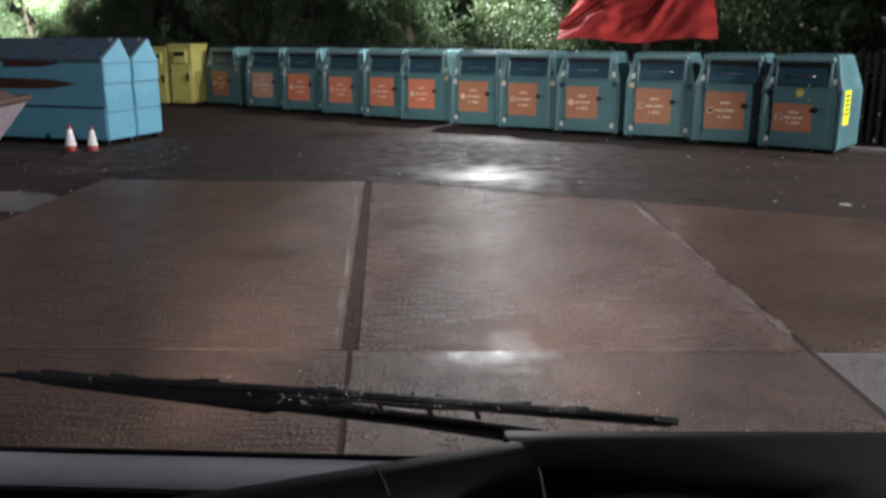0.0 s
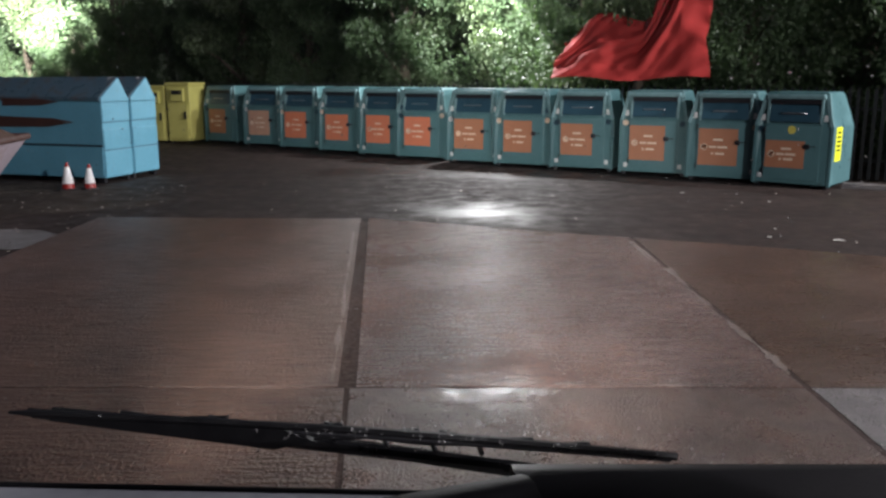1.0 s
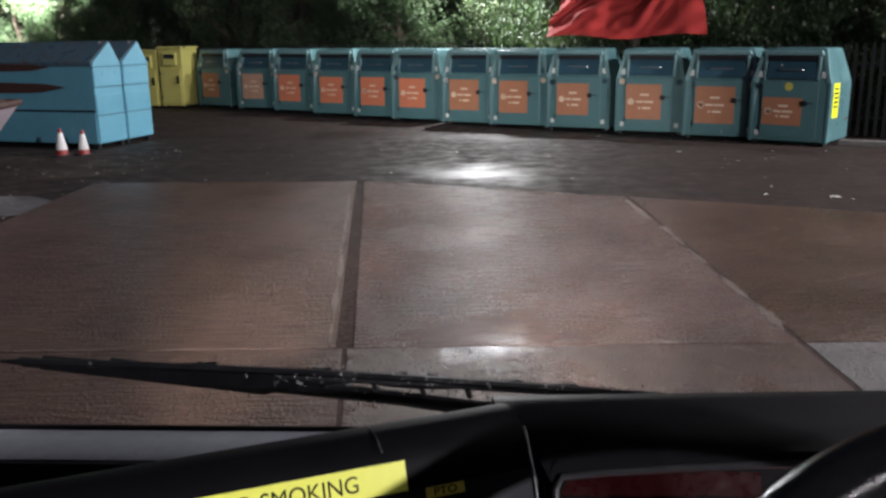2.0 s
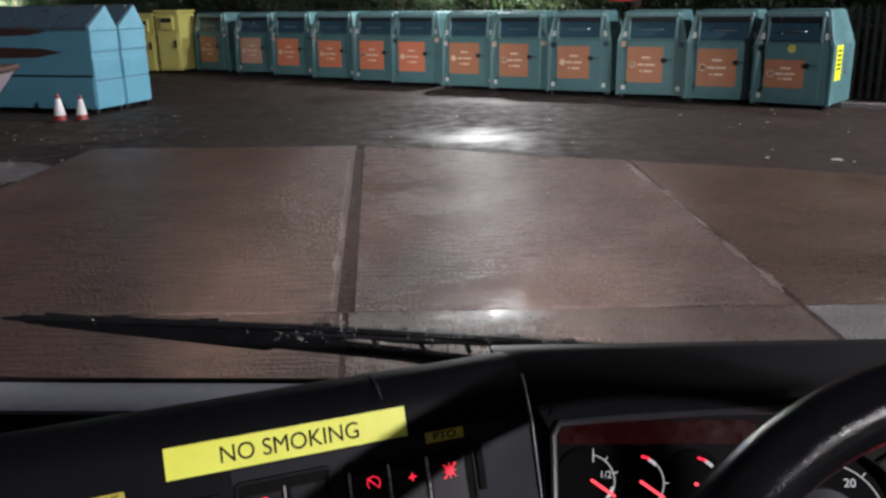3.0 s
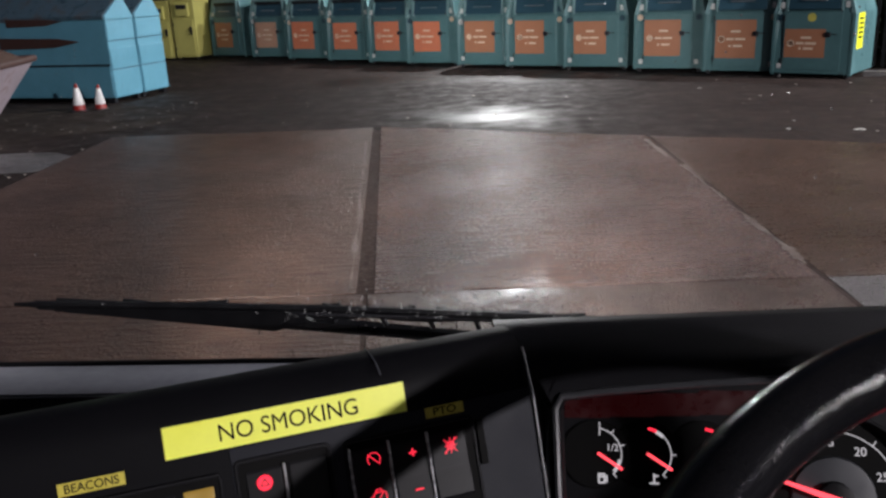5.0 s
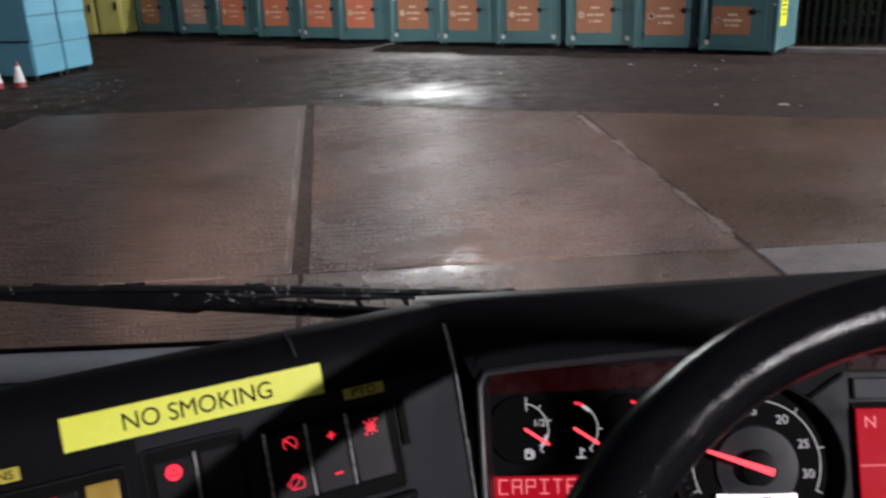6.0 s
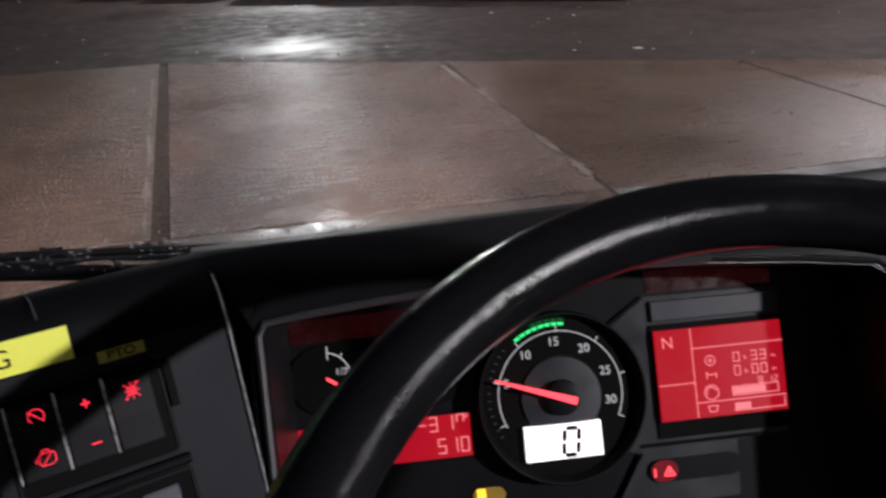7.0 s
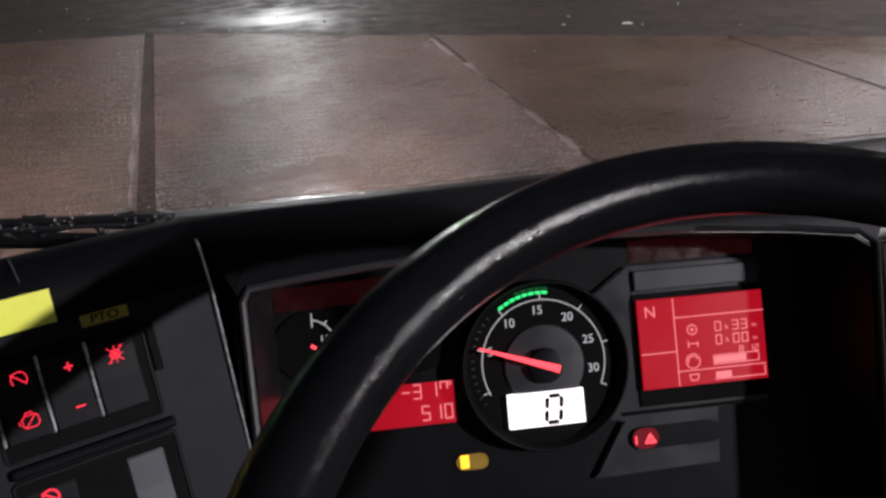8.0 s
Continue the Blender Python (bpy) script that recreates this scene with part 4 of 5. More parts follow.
def bay(u0, u1, v0, v1):
    """A switch bay: a flat plate painted black for the recess shade, with a raised rounded rim."""
    b = part("switch_bay", plate(u0, u1, v0, v1, 0.2, 1.0, 0.3), INK_AND_SHADE, dash)
    n = [(u0, v0), (u1, v0), (u1, v1), (u0, v1)]
    pts = []
    for k, (x, y) in enumerate(n):
        cx, cy = x + (2.5 if x == u0 else -2.5), y + (2.5 if y == v0 else -2.5)
        pts += [(a / 1000, c / 1000, 0.0009) for a, c in arc(cx, cy, 2.5, 180 + 90 * k, 270 + 90 * k, 4)]
    part("bay_rim", tube(pts, 0.0012, 6, True), SOFT, b, smooth=True)
    return b


b2 = bay(-9.5, 66.0, -56.0, -4.5)
r1, r2, r3 = rocker(-6.5, 13.2, -48, -8.5, b2), rocker(16.0, 36.0, -48, -8.5, b2), rocker(39.0, 60.5, -48, -8.5, b2)
for u in (-8.0, 14.6, 37.4):
    part("divider", plate(u - 0.7, u + 0.7, -47.0, -8.0, 0.5, 3.6, 0.5), EDGE, b2, "worn silver divider")
part("icon", strokes([arc(5.3, -16.5, 3.6, -40, 220, 12), [(2.0, -13.5), (8.2, -19.5)], [(5.3, -16.5), (2.8, -14.2)]], 0.40, 1.2), RED, r1)
part("icon", strokes([[(1.5, -36), (3, -34.5), (8, -34.5), (9, -36), (9, -39), (7.5, -40.5), (2.5, -40.5), (1.5, -39), (1.5, -36)], [(3, -40), (7.5, -35)], [(3.5, -34.5), (3.5, -33), (6.5, -33), (6.5, -34.5)], [(0.3, -38.5), (0.3, -36.5)]], 0.40, 3.4), RED, r1)
part("icon", strokes([[(26.0, -17.5), (29.8, -17.5)], [(27.9, -15.6), (27.9, -19.4)]], 0.8, 1.2), RED, r2)
part("icon", strokes([[(26.2, -38), (30.4, -38)]], 0.75, 3.4), RED, r2)
part("icon", strokes([[(47, -14.5), (54, -22)], [(54, -14.5), (47, -22)], [(47.2, -18.3), (54, -18.3)], [(50.6, -14), (50.6, -22.5)], [(46.5, -22), (48, -22)], [(53, -14.5), (54.8, -14.5)], [(48.5, -16.2), (52.5, -16.2), (52.5, -20.2), (48.5, -20.2), (48.5, -16.2)]], 0.40, 1.2), RED, r3)
b1 = bay(-69.0, -18.5, -56.0, -3.0)
h = rocker(-64.5, -45.4, -48, -7.5, b1)
rocker(-41.2, -21.0, -48, -7.0, b1)
part("divider", plate(-44.6, -43.2, -47, -8, 0.5, 3.2, 0.5), EDGE, b1)
disc = lathe([(0.0040, 0), (0.0042, 0.0005), (0.0036, 0.0012)], 20)
hz = part("hazard_lens", disc, RED, h, "glowing red hazard lens", at=pose(-0.0551, -0.0163, 0.0003))
part("triangle", strokes([[(-2.2, -1.4), (2.2, -1.4), (0, 2.3), (-2.2, -1.4)]], 0.7, 1.25), BLACK_RED, hz)
b0 = bay(-152.0, -77.5, -58.0, -7.0)
rocker(-97.0, -81.5, -48, -10.8, b0, AMBER_PLASTIC)
k = rocker(-122.0, -101.0, -48, -10.8, b0)
rocker(-148.0, -126.0, -48, -10.8, b0)
part("icon", strokes([[(-115, -17), (-108, -17)], [(-113, -14.5), (-110, -14.5)]], 1.0, 1.2), RED_DIM, k)
# block coloured black to give the shade of a recess beside the bay
part("stop_block", plate(67.5, 72.0, -33.0, -6.5, 0, 3.0, 0.5), INK_AND_SHADE, dash)
part("ledge", plate(-10, 71.0, -64.5, -58.5, -1, 4.5, 2.0), PLASTIC, dash)
b3 = bay(-10.0, 69.0, -120.0, -66.5)
rocker(42.5, 61.0, -108, -71.0, b3, GREY_PLASTIC)
k = rocker(-6.0, 17.0, -108, -71.0, b3)
part("icon", strokes([arc(4.5, -77.5, 3.8, -30, 210, 10), [(1, -74.5), (8, -80)]], 0.9, 1.2), RED, k)
b4 = bay(-152.0, -18.5, -120.0, -66.5)
rocker(-64, -44, -108, -71, b4)

# dash top, hood and lower body
def loft(rows, thick=0.0):
    bm = bmesh.new()
    vs = [[bm.verts.new(p) for p in row] for row in rows]
    for a, b in zip(vs, vs[1:]):
        for k in range(len(a) - 1):
            bm.faces.new((a[k], a[k + 1], b[k + 1], b[k]))
    bmesh.ops.recalc_face_normals(bm, faces=bm.faces)
    if thick:
        bmesh.ops.solidify(bm, geom=bm.faces[:], thickness=thick)
    return bm


CLUSTER = facing((0.24, 0.55, 1.62), -5, 25)


def cl(u, v, w):
    return CLUSTER @ Vector((u / 1000, v / 1000, w / 1000))


# the brow of the hood: across, up, and how far it stands out, less towards the door
TOP = [(-150, 62, 100), (-146, 69.5, 100), (-120, 72.8, 100), (-78, 76.5, 100), (-30, 80, 100), (20, 82.5, 100), (70, 84, 100), (122, 83, 95), (191, 78, 80), (249, 71.6, 64), (264.7, 63, 60)]
rows = [[], [], [], [], [], []]
for i, (u, v, out) in enumerate(TOP):
    p = cl(u, v, out)
    f = i / (len(TOP) - 1)
    x = 0.050 + 0.51 * f
    rows[0].append(p)
    rows[1].append(p + Vector((-0.004 + 0.008 * f, 0.004, 0.006)))
    rows[2].append((p.x * 0.5 + x * 0.5, 0.522, 1.7475))
    rows[3].append((x, 0.545, 1.7560))
    rows[4].append((x, 0.562, 1.7530))
    rows[5].append((x, 0.80, 1.50))
hood = thing("instrument_hood", CLUSTER, "black plastic hood around the truck instruments", "dashboard")


def local(bm, m):
    bm.transform(m.inverted())
    return bm


part("hood_top", local(loft(rows, 0.004), CLUSTER), SOFT, hood, smooth=True)
frame_line = [(-145, -110, 100), (-147, -60, 100), (-149, 20, 100), *TOP, (262.5, 15, 60), (258, -78, 60), (256, -125, 60)]
# one frame in two colours: grey where lit, black where shaded
part("frame", tube([(u / 1000, v / 1000, out / 1000) for u, v, out in frame_line[:11]], 0.0024, 8), FRAME_GREY, hood, "rounded frame, its lit stretch in dark grey", True)
part("frame_side", tube([(u / 1000, v / 1000, out / 1000) for u, v, out in frame_line[10:]], 0.0022, 8), SOFT, hood, "shaded stretch of the frame, painted black", True)
inner = [(u * 0.99 / 1000, (v - 1) / 1000, out / 1000) for u, v, out in frame_line]
part("tunnel", loft([[(u, v, out - 0.0015) for u, v, out in inner], [(u * 0.985, v, out / 2) for u, v, out in inner], [(u * 0.97, v * 0.99, 0.0) for u, v, out in inner]], 0.002), GLOSS, hood)
part("right_panel", plate(266.0, 420.0, -140, 64, 42, 59, 3), PLASTIC, hood)
part("left_cheek", plate(-156.0, -151.5, -160, 64, 60, 99, 1.5), SOFT, hood)
body = thing("dash_body", pose(0, 0, 0), "black lower dashboard body under the windscreen", "dashboard")
part("core", box(-1.45, 1.05, 0.62, 0.82, 0.98, 1.44, 0.03), SOFT, body)
part("knee_panel", box(0.05, 0.72, 0.46, 0.66, 1.02, 1.44, 0.03), SOFT, body)
xs = (-1.30, -0.8, -0.4, -0.1, 0.05)


def tray_z(x):
    return 1.6865 - 0.022 * (x + 0.25)


part("tray", loft([[(x, 0.656, tray_z(x)) for x in xs], [(x, 0.640, tray_z(x) + 0.001) for x in xs], [(x, 0.610, tray_z(x) + 0.004) for x in xs], [(x, 0.604, tray_z(x) + 0.001) for x in xs]], 0.004), TRAY, body, "pale grey dash-top tray", True)
part("tray_edge", tube([(x, 0.659, tray_z(x) - 0.0012) for x in xs], 0.004, 8), SOFT, body)
part("tray_front", loft([[(x, 0.603, tray_z(x)) for x in xs], [(x, 0.58, 1.60) for x in xs], [(x, 0.56, 1.40) for x in xs]], 0.006), SOFT, body)
part("passenger_top", loft([[(-1.45, 0.52, 1.55), (-0.40, 0.40, 1.55)], [(-1.45, 0.60, 1.53), (-0.36, 0.60, 1.53)]], 0.01), SOFT, body)
part("passenger_face", loft([[(-1.45, 0.52, 1.55), (-0.40, 0.40, 1.55)], [(-1.45, 0.62, 1.1), (-0.40, 0.52, 1.1)]], 0.01), SOFT, body)


# ---- instruments ----
clu = thing("instrument_cluster", CLUSTER, "truck instrument cluster with red backlit dials and displays", "instrument panel")
part("face", plate(-152, 262, -128, 84, -6, 0), GLOSS, clu)
for u0, u1, v0, v1 in ((-141, -109, 50, 66), (-109, -77, 51, 67), (-77, -45, 52, 68), (-45, 0, 53, 70), (112, 206, 62, 78)):
    part("warning_window", plate(u0, u1, v0, v1, -0.2, 0.4), WARN, clu, "dim red warning lamp window")
dial = part("rev_counter", lathe([(0.0600, 0.0), (0.0600, 0.007), (0.0585, 0.0085), (0.0570, 0.007), (0.0545, 0.0015), (0.0001, 0.0012)], 64), INK_AND_SHADE, clu, "round black rev counter", True, pose(0.0424, -0.0035, 0.0042))
part("ring", tube([(0.0585 * math.cos(a), 0.0585 * math.sin(a), 0.0085) for a in [2 * math.pi * q / 64 for q in range(64)]], 0.0009, 6, True), SOFT, dial, "thin dark ring", True)
part("centre_dome", lathe([(0.0290, 0.0012), (0.0280, 0.0030), (0.0180, 0.0042), (0.0001, 0.0046)], 48), DOME, dial, "grey domed centre", True)
part("scale", strokes([arc(0, 2, 44, 206, -25, 60)] + [[(44 * math.cos(a), 2 + 44 * math.sin(a)), (48 * math.cos(a), 2 + 48 * math.sin(a))] for a in [radians(203 - 38 * q) for q in range(7)]], 0.7, 1.6), WHITE_INK, dial)
part("minor_scale", strokes([[(49.5 * math.cos(a), 2 + 49.5 * math.sin(a)), (51.5 * math.cos(a), 2 + 51.5 * math.sin(a))] for a in [radians(210 - 6 * q) for q in range(13)]], 0.8, 1.6), GREY_PLASTIC, dial)
for text, u, v in (("5", -37.5, 12.5), ("10", -22.7, 31.0), ("15", -2.0, 38.5), ("20", 19.4, 32.0), ("25", 33.2, 15.0), ("30", 35.2, -5.5)):
    word("number", text, 0.0085, WHITE_INK, dial, u / 1000, v / 1000, 0.0017, 0)
part("hub", lathe([(0.0125, 0.0046), (0.012, 0.0085), (0.009, 0.0095), (0.0001, 0.0097)], 32), SOFT, dial, smooth=True)
n0, n1 = Vector((9.0, -2.8)), Vector((-46.5, 16.6))
d = (n1 - n0).normalized()
s = Vector((-d.y, d.x))
bm = prism([tuple((n0 - s * 2.6) / 1000), tuple((n0 + s * 2.6) / 1000), tuple((n1 + s * 0.7) / 1000), tuple((n1 - s * 0.7) / 1000)][::-1], 0.0100, 0.0112)
part("needle", bm, NEEDLE, dial, "glowing pink-red needle")
for row, r, m in ((0, 49.0, GREEN), (1, 52.5, GREEN_DIM)):
    for q in range(8):
        a = radians(124 - 5.6 * q)
        if row and q < 3:
            continue
        part("led", plate(-1.9, 1.9, -1.1, 1.1, 0, 0.5), m, dial, at=Matrix.Translation((r * math.cos(a) / 1000, (2 + r * math.sin(a)) / 1000, 0.0016)) @ Matrix.Rotation(a - math.pi / 2, 4, "Z"))
lcd = part("speed_display", plate(-28.6, 25.5, -42.2, -18.2, 1.2, 5.4, 0.4), WHITE_PANEL, dial, "lit white speed display")
# a seven-segment nought, its six bars tapered and set apart
for x0, y0, x1, y1 in ((0.0, 0.6, 0.9, 8.7), (1.1, 9.6, 2.0, 17.7), (10.2, 0.6, 11.1, 8.7), (11.3, 9.6, 12.2, 17.7), (0.7, 0.0, 9.5, 0.0), (2.7, 18.3, 11.5, 18.3)):
    d = Vector((x1 - x0, y1 - y0)).normalized()
    s = Vector((-d.y, d.x)) * 1.5
    a, b = Vector((x0, y0)), Vector((x1, y1))
    pts = [a, a + d * 1.2 - s, b - d * 1.2 - s, b, b - d * 1.2 + s, a + d * 1.2 + s]
    part("segment", prism([((p.x - 2.6) / 1000, (p.y - 39.8) / 1000) for p in pts], 0.0052, 0.00565), INK_AND_SHADE, lcd)

# right-hand red display
GREY_PANEL = mat("slate_grey_panel", (0.0135, 0.0148, 0.019), 0.4, var=0.12, scale=20, fine=500, bump=0.08, dist=0.0005)
scr = part("driver_display", plate(112.4, 206.2, -28.8, 35.2, 6, 8, 0.5), RED_PANEL, clu, "lit red driver information display")
# lower outline cut back to where the plate fades into shade
surround = [(72, -88), (166, -86), (168, -47), (207, -45), (209, 59), (108, 60), (84, 44), (60, 30), (50, 0), (60, -40), (96, -50)]
bm = prism([(a / 1000, b / 1000) for a, b in surround], 0.0002, 0.004)
bmesh.ops.bevel(bm, geom=[e for e in bm.edges if all(v.co.z > 0.003 for v in e.verts)], offset=0.0012, segments=2, affect="EDGES")
part("display_surround", bm, GREY_PANEL, clu, "grey plastic display surround")
# flat black plate, the recess shade put into its colour
part("display_recess", plate(110.2, 208.6, -41, 39.5, 4.1, 5.2, 0.4), INK_AND_SHADE, clu)
part("bezel_top", plate(112, 205, 41.5, 56.5, 3.8, 6.5, 1.2), GREY_PLASTIC, clu)
W0 = 8.1
for line in ([(139, 34.5), (139, -28)], [(139, 20.5), (206, 20.5)], [(113, -3.5), (139, -3.5)], [(139, -18), (205, -18)], [(166, -15.2), (200, -15.2), (200, -9.0), (166, -9.0), (166, -15.2)], [(166, -26), (204, -26), (204, -19.5)]):
    part("display_line", strokes([line], 0.8, W0), RED_PALE, scr)
for x, y in ((189, -12.1), (177, -23)):
    part("display_bar", strokes([[(168, y), (x, y)]], 4.6, W0 + 0.05), RED_PALE, scr)
part("display_icon", strokes([arc(151.5, 11.0, 3.5, 0, 360, 16), [(150, 11), (153, 11)], [(151.5, 9.5), (151.5, 12.5)], [(148, 1), (155, 1)], [(148, -1.5), (148, 3)], [(155, -1.5), (155, 2)], arc(150.5, -11.5, 5.2, 0, 360, 18), arc(150.5, -11.5, 3.6, 20, 200, 10), [(147, -21), (154, -21), (153, -25), (148, -25), (147, -21)]], 0.8, W0), RED_PALE, scr)
SEGMENTS = {"0": "abcdef", "1": "bc", "2": "abged", "3": "abgcd", "5": "afgcd", "8": "abcdefg", "-": "g", "A": "abcefg", "C": "adef", "P": "abefg", "T": "ai", "E": "adefg", "I": "adi", "r": "afb"}


def lcd_text(text, x, y, high, pitch, parent, w, thick=0.8, tilt=0.0):
    """Characters made of straight bars, a part for each, in millimetres, from the left."""
    h2, wd = high / 2, pitch * 0.62
    ends = {"a": (0, high, wd, high), "b": (wd, high, wd, h2), "c": (wd, h2, wd, 0), "d": (0, 0, wd, 0), "e": (0, 0, 0, h2), "f": (0, h2, 0, high), "g": (0, h2, wd, h2), "i": (wd / 2, high, wd / 2, 0)}
    for k, ch in enumerate(text):
        if ch in SEGMENTS:
            lines = [[(x + k * pitch + p + tilt * q, y + q), (x + k * pitch + p2 + tilt * q2, y + q2)] for p, q, p2, q2 in (ends[c] for c in SEGMENTS[ch])]
            tagged(part("character", strokes(lines, thick, w), RED_PALE, parent), kind="stuff")


word("letter", "N", 0.0115, RED_PALE, scr, 0.1215, 0.0258, 0.0082)
for text, v in (("0 33", 8.5), ("0 00", -1.0)):
    lcd_text(text, 169, v, 6.4, 6.6, scr, W0, 0.75)
    word("letter", "h", 0.0050, RED_PALE, scr, 0.1775, v / 1000 + 0.0022, 0.0082)
    word("letter", "m", 0.0046, RED_PALE, scr, 0.1985, v / 1000 + 0.0020, 0.0082)
lcd_text("8", 186, -8.0, 4.0, 4.4, scr, W0, 0.6)
lcd_text("12", 193, -8.0, 4.0, 4.4, scr, W0, 0.6)

# trip display, tell-tales, small gauges
odo = part("trip_display", plate(-142, -22.3, -37.5, -8.0, 0.2, 1.0, 0.3), RED_PANEL, clu, "lit red trip display")
lcd_text("-3", -58.5, -18.5, 9.4, 8.0, odo, 1.1, 1.0)
lcd_text("1", -39.5, -18.0, 9.4, 8.0, odo, 1.1, 1.0)
lcd_text("r", -31.5, -18.0, 9.4, 7.5, odo, 1.1, 1.0)
part("degree", strokes([arc(-25.2, -9.8, 1.2, 0, 360, 8)], 0.7, 1.1), RED_PALE, odo)
lcd_text("510", -45.5, -34.0, 9.6, 8.0, odo, 1.1, 1.0)
lcd_text("CAPITE", -137.0, -20.0, 9.6, 9.6, odo, 1.1, 1.0)


def capsule(u0, u1, v0, v1, w0, w1):
    r = (v1 - v0) / 2
    pts = arc(u1 - r, v0 + r, r, -90, 90, 8) + arc(u0 + r, v0 + r, r, 90, 270, 8)
    return prism([(a / 1000, b / 1000) for a, b in pts], w0 / 1000, w1 / 1000)


am = part("amber_tell_tale", capsule(-25, -2, -72, -61, 0.2, 1.2), AMBER_PLASTIC, clu, "lit amber tell-tale lamp")
part("lit_window", plate(-22, -16, -70.5, -61.5, 1.2, 1.6), AMBER, am)
rt = part("red_tell_tale", capsule(101, 168, -70.5, -55, 5, 6.2), GLOSS, clu, "tell-tale strip with a lit red symbol")
part("lit_window", capsule(101.5, 121, -70, -55.5, 6.2, 6.5), RED_FAINT, rt)
part("symbol", strokes([[(111, -66), (114.5, -60), (118, -66), (111, -66)], [(104, -66), (104, -61)], [(114.5, -65), (114.5, -62)]], 1.2, 6.6), NEEDLE, rt)
# black strip painted for the shade under the display
part("shadow_gap", plate(96, 190, -46.0, -43.2, 3.8, 4.6), INK_AND_SHADE, clu)
for i, (u, sweep) in enumerate(((-119.5, 1), (-84.5, 1), (-44.5, 1))):
    g = part("small_gauge", lathe([(0.0245, 0.0), (0.0245, 0.0010), (0.0235, 0.0014), (0.0001, 0.0008)], 40), INK_AND_SHADE, clu, "small black round gauge", at=pose(u / 1000, 0.0245, 0.0002))
    if i == 0:
        part("scale", strokes([arc(0, 0, 18.5, 80, -48, 16), [(3.2, 13.5), (3.2, 22.5)]] + [[(18.5 * math.cos(q), 18.5 * math.sin(q)), (21.5 * math.cos(q), 21.5 * math.sin(q))] for q in (radians(52), radians(18), radians(-48))], 0.75, 1.5), WHITE_INK, g)
        part("reserve_mark", strokes([arc(0, 0, 17.2, -14, -42, 6)], 1.6, 1.5), WHITE_INK, g)
    else:
        part("limit_mark", strokes([arc(0, 0, 18.5, 80, 64, 4)], 1.8, 1.5), RED, g)
        part("warm_mark", strokes([arc(0, 0, 18.0, 62, 46, 4)], 2.4, 1.5), WHITE_INK, g)
    if i == 1:
        part("scale", strokes([arc(0, 0, 18.5, 46, -48, 12), [(18.5, 0), (21.5, 0)], [(12.2, -13.9), (14.2, -16)]], 0.75, 1.5), WHITE_INK, g)
    part("needle", strokes([[(2.0, 0.5), (18.2, -10.2)] if i < 2 else [(0.5, 0.2), (2.5, -0.6)]], 1.9, 2.4), NEEDLE, g, "glowing pink-red needle")
    if i == 0:
        word("number", "1/2", 0.0070, WHITE_INK, g, 0.0120, 0.0045, 0.0016)
        part("icon", strokes([[(2, -20), (2, -14), (6, -14), (6, -20), (2, -20)], [(2.4, -15.8), (5.6, -15.8)], [(7.5, -19.5), (7.5, -15)]], 1.2, 1.5), WHITE_INK, g)
    elif i == 1:
        part("icon", strokes([[(6, -13.5), (6, -19)], [(3, -20), (9, -20)], [(6, -14.8), (8.4, -14.8)]], 1.2, 1.5), WHITE_INK, g)


# ---- steering wheel ----
WHEEL = Matrix.Translation((0.294, 0.187, 1.701)) @ Matrix.Rotation(radians(90 - 61.7), 4, "X")
sw = thing("steering_wheel", WHEEL, "black grained truck steering wheel", "steering wheel")
R0, r0 = 0.225, 0.0165
n, k = 144, 20
bm = bmesh.new()
rings = []
for i in range(n):
    a = 2 * math.pi * i / n
    rings.append([bm.verts.new(((R0 + r0 * math.cos(t)) * math.cos(a), (R0 + r0 * math.cos(t)) * math.sin(a), r0 * 1.05 * math.sin(t))) for t in [2 * math.pi * j / k for j in range(k)]])
for i in range(n):
    for j in range(k):
        bm.faces.new((rings[i][j], rings[(i + 1) % n][j], rings[(i + 1) % n][(j + 1) % k], rings[i][(j + 1) % k]))
part("rim", bm, LEATHER, sw, smooth=True)
part("hub", lathe([(0.070, -0.07), (0.073, -0.05), (0.065, -0.034), (0.04, -0.028), (0.0001, -0.027)], 40), SOFT, sw, smooth=True)
for a in (160, 20, 206, 334):
    ca, sa = math.cos(radians(a)), math.sin(radians(a))
    path = ((0.06, -0.034), (0.11, -0.034), (0.16, -0.026), (0.19, -0.014), (0.212, -0.004), (0.224, 0.0))
    bm = tube([(rr * ca, rr * sa, zz) for rr, zz in path], [0.026, 0.022, 0.021, 0.024, 0.029, 0.028], 14)
    bm.verts.ensure_lookup_table()
    for q, (rr, zz) in enumerate(path):
        for v in bm.verts[q * 14:q * 14 + 14]:
            v.co.z = zz + (v.co.z - zz) * 0.5
    part("spoke", bm, LEATHER, sw, smooth=True)
part("column", tube([(0, 0, -0.03), (0, 0, -0.42)], [0.055, 0.07], 16), SOFT, sw, smooth=True)


# ---- windscreen, wiper, cab shell ----
def glass_y(z):
    return 0.865 - 0.20 * (z - 1.6)


GLASS = bpy.data.materials.new("windscreen_glass")
GLASS.use_nodes = True
gn = GLASS.node_tree
gn.nodes.remove(gn.nodes["Principled BSDF"])
clear, sheen, fres, both = (gn.nodes.new(k) for k in ("ShaderNodeBsdfTransparent", "ShaderNodeBsdfGlossy", "ShaderNodeFresnel", "ShaderNodeMixShader"))
clear.inputs["Color"].default_value = (0.97, 0.985, 0.98, 1)
sheen.inputs["Roughness"].default_value = 0.02
fres.inputs["IOR"].default_value = 1.25
gn.links.new(fres.outputs[0], both.inputs[0])
gn.links.new(clear.outputs[0], both.inputs[1])
gn.links.new(sheen.outputs[0], both.inputs[2])
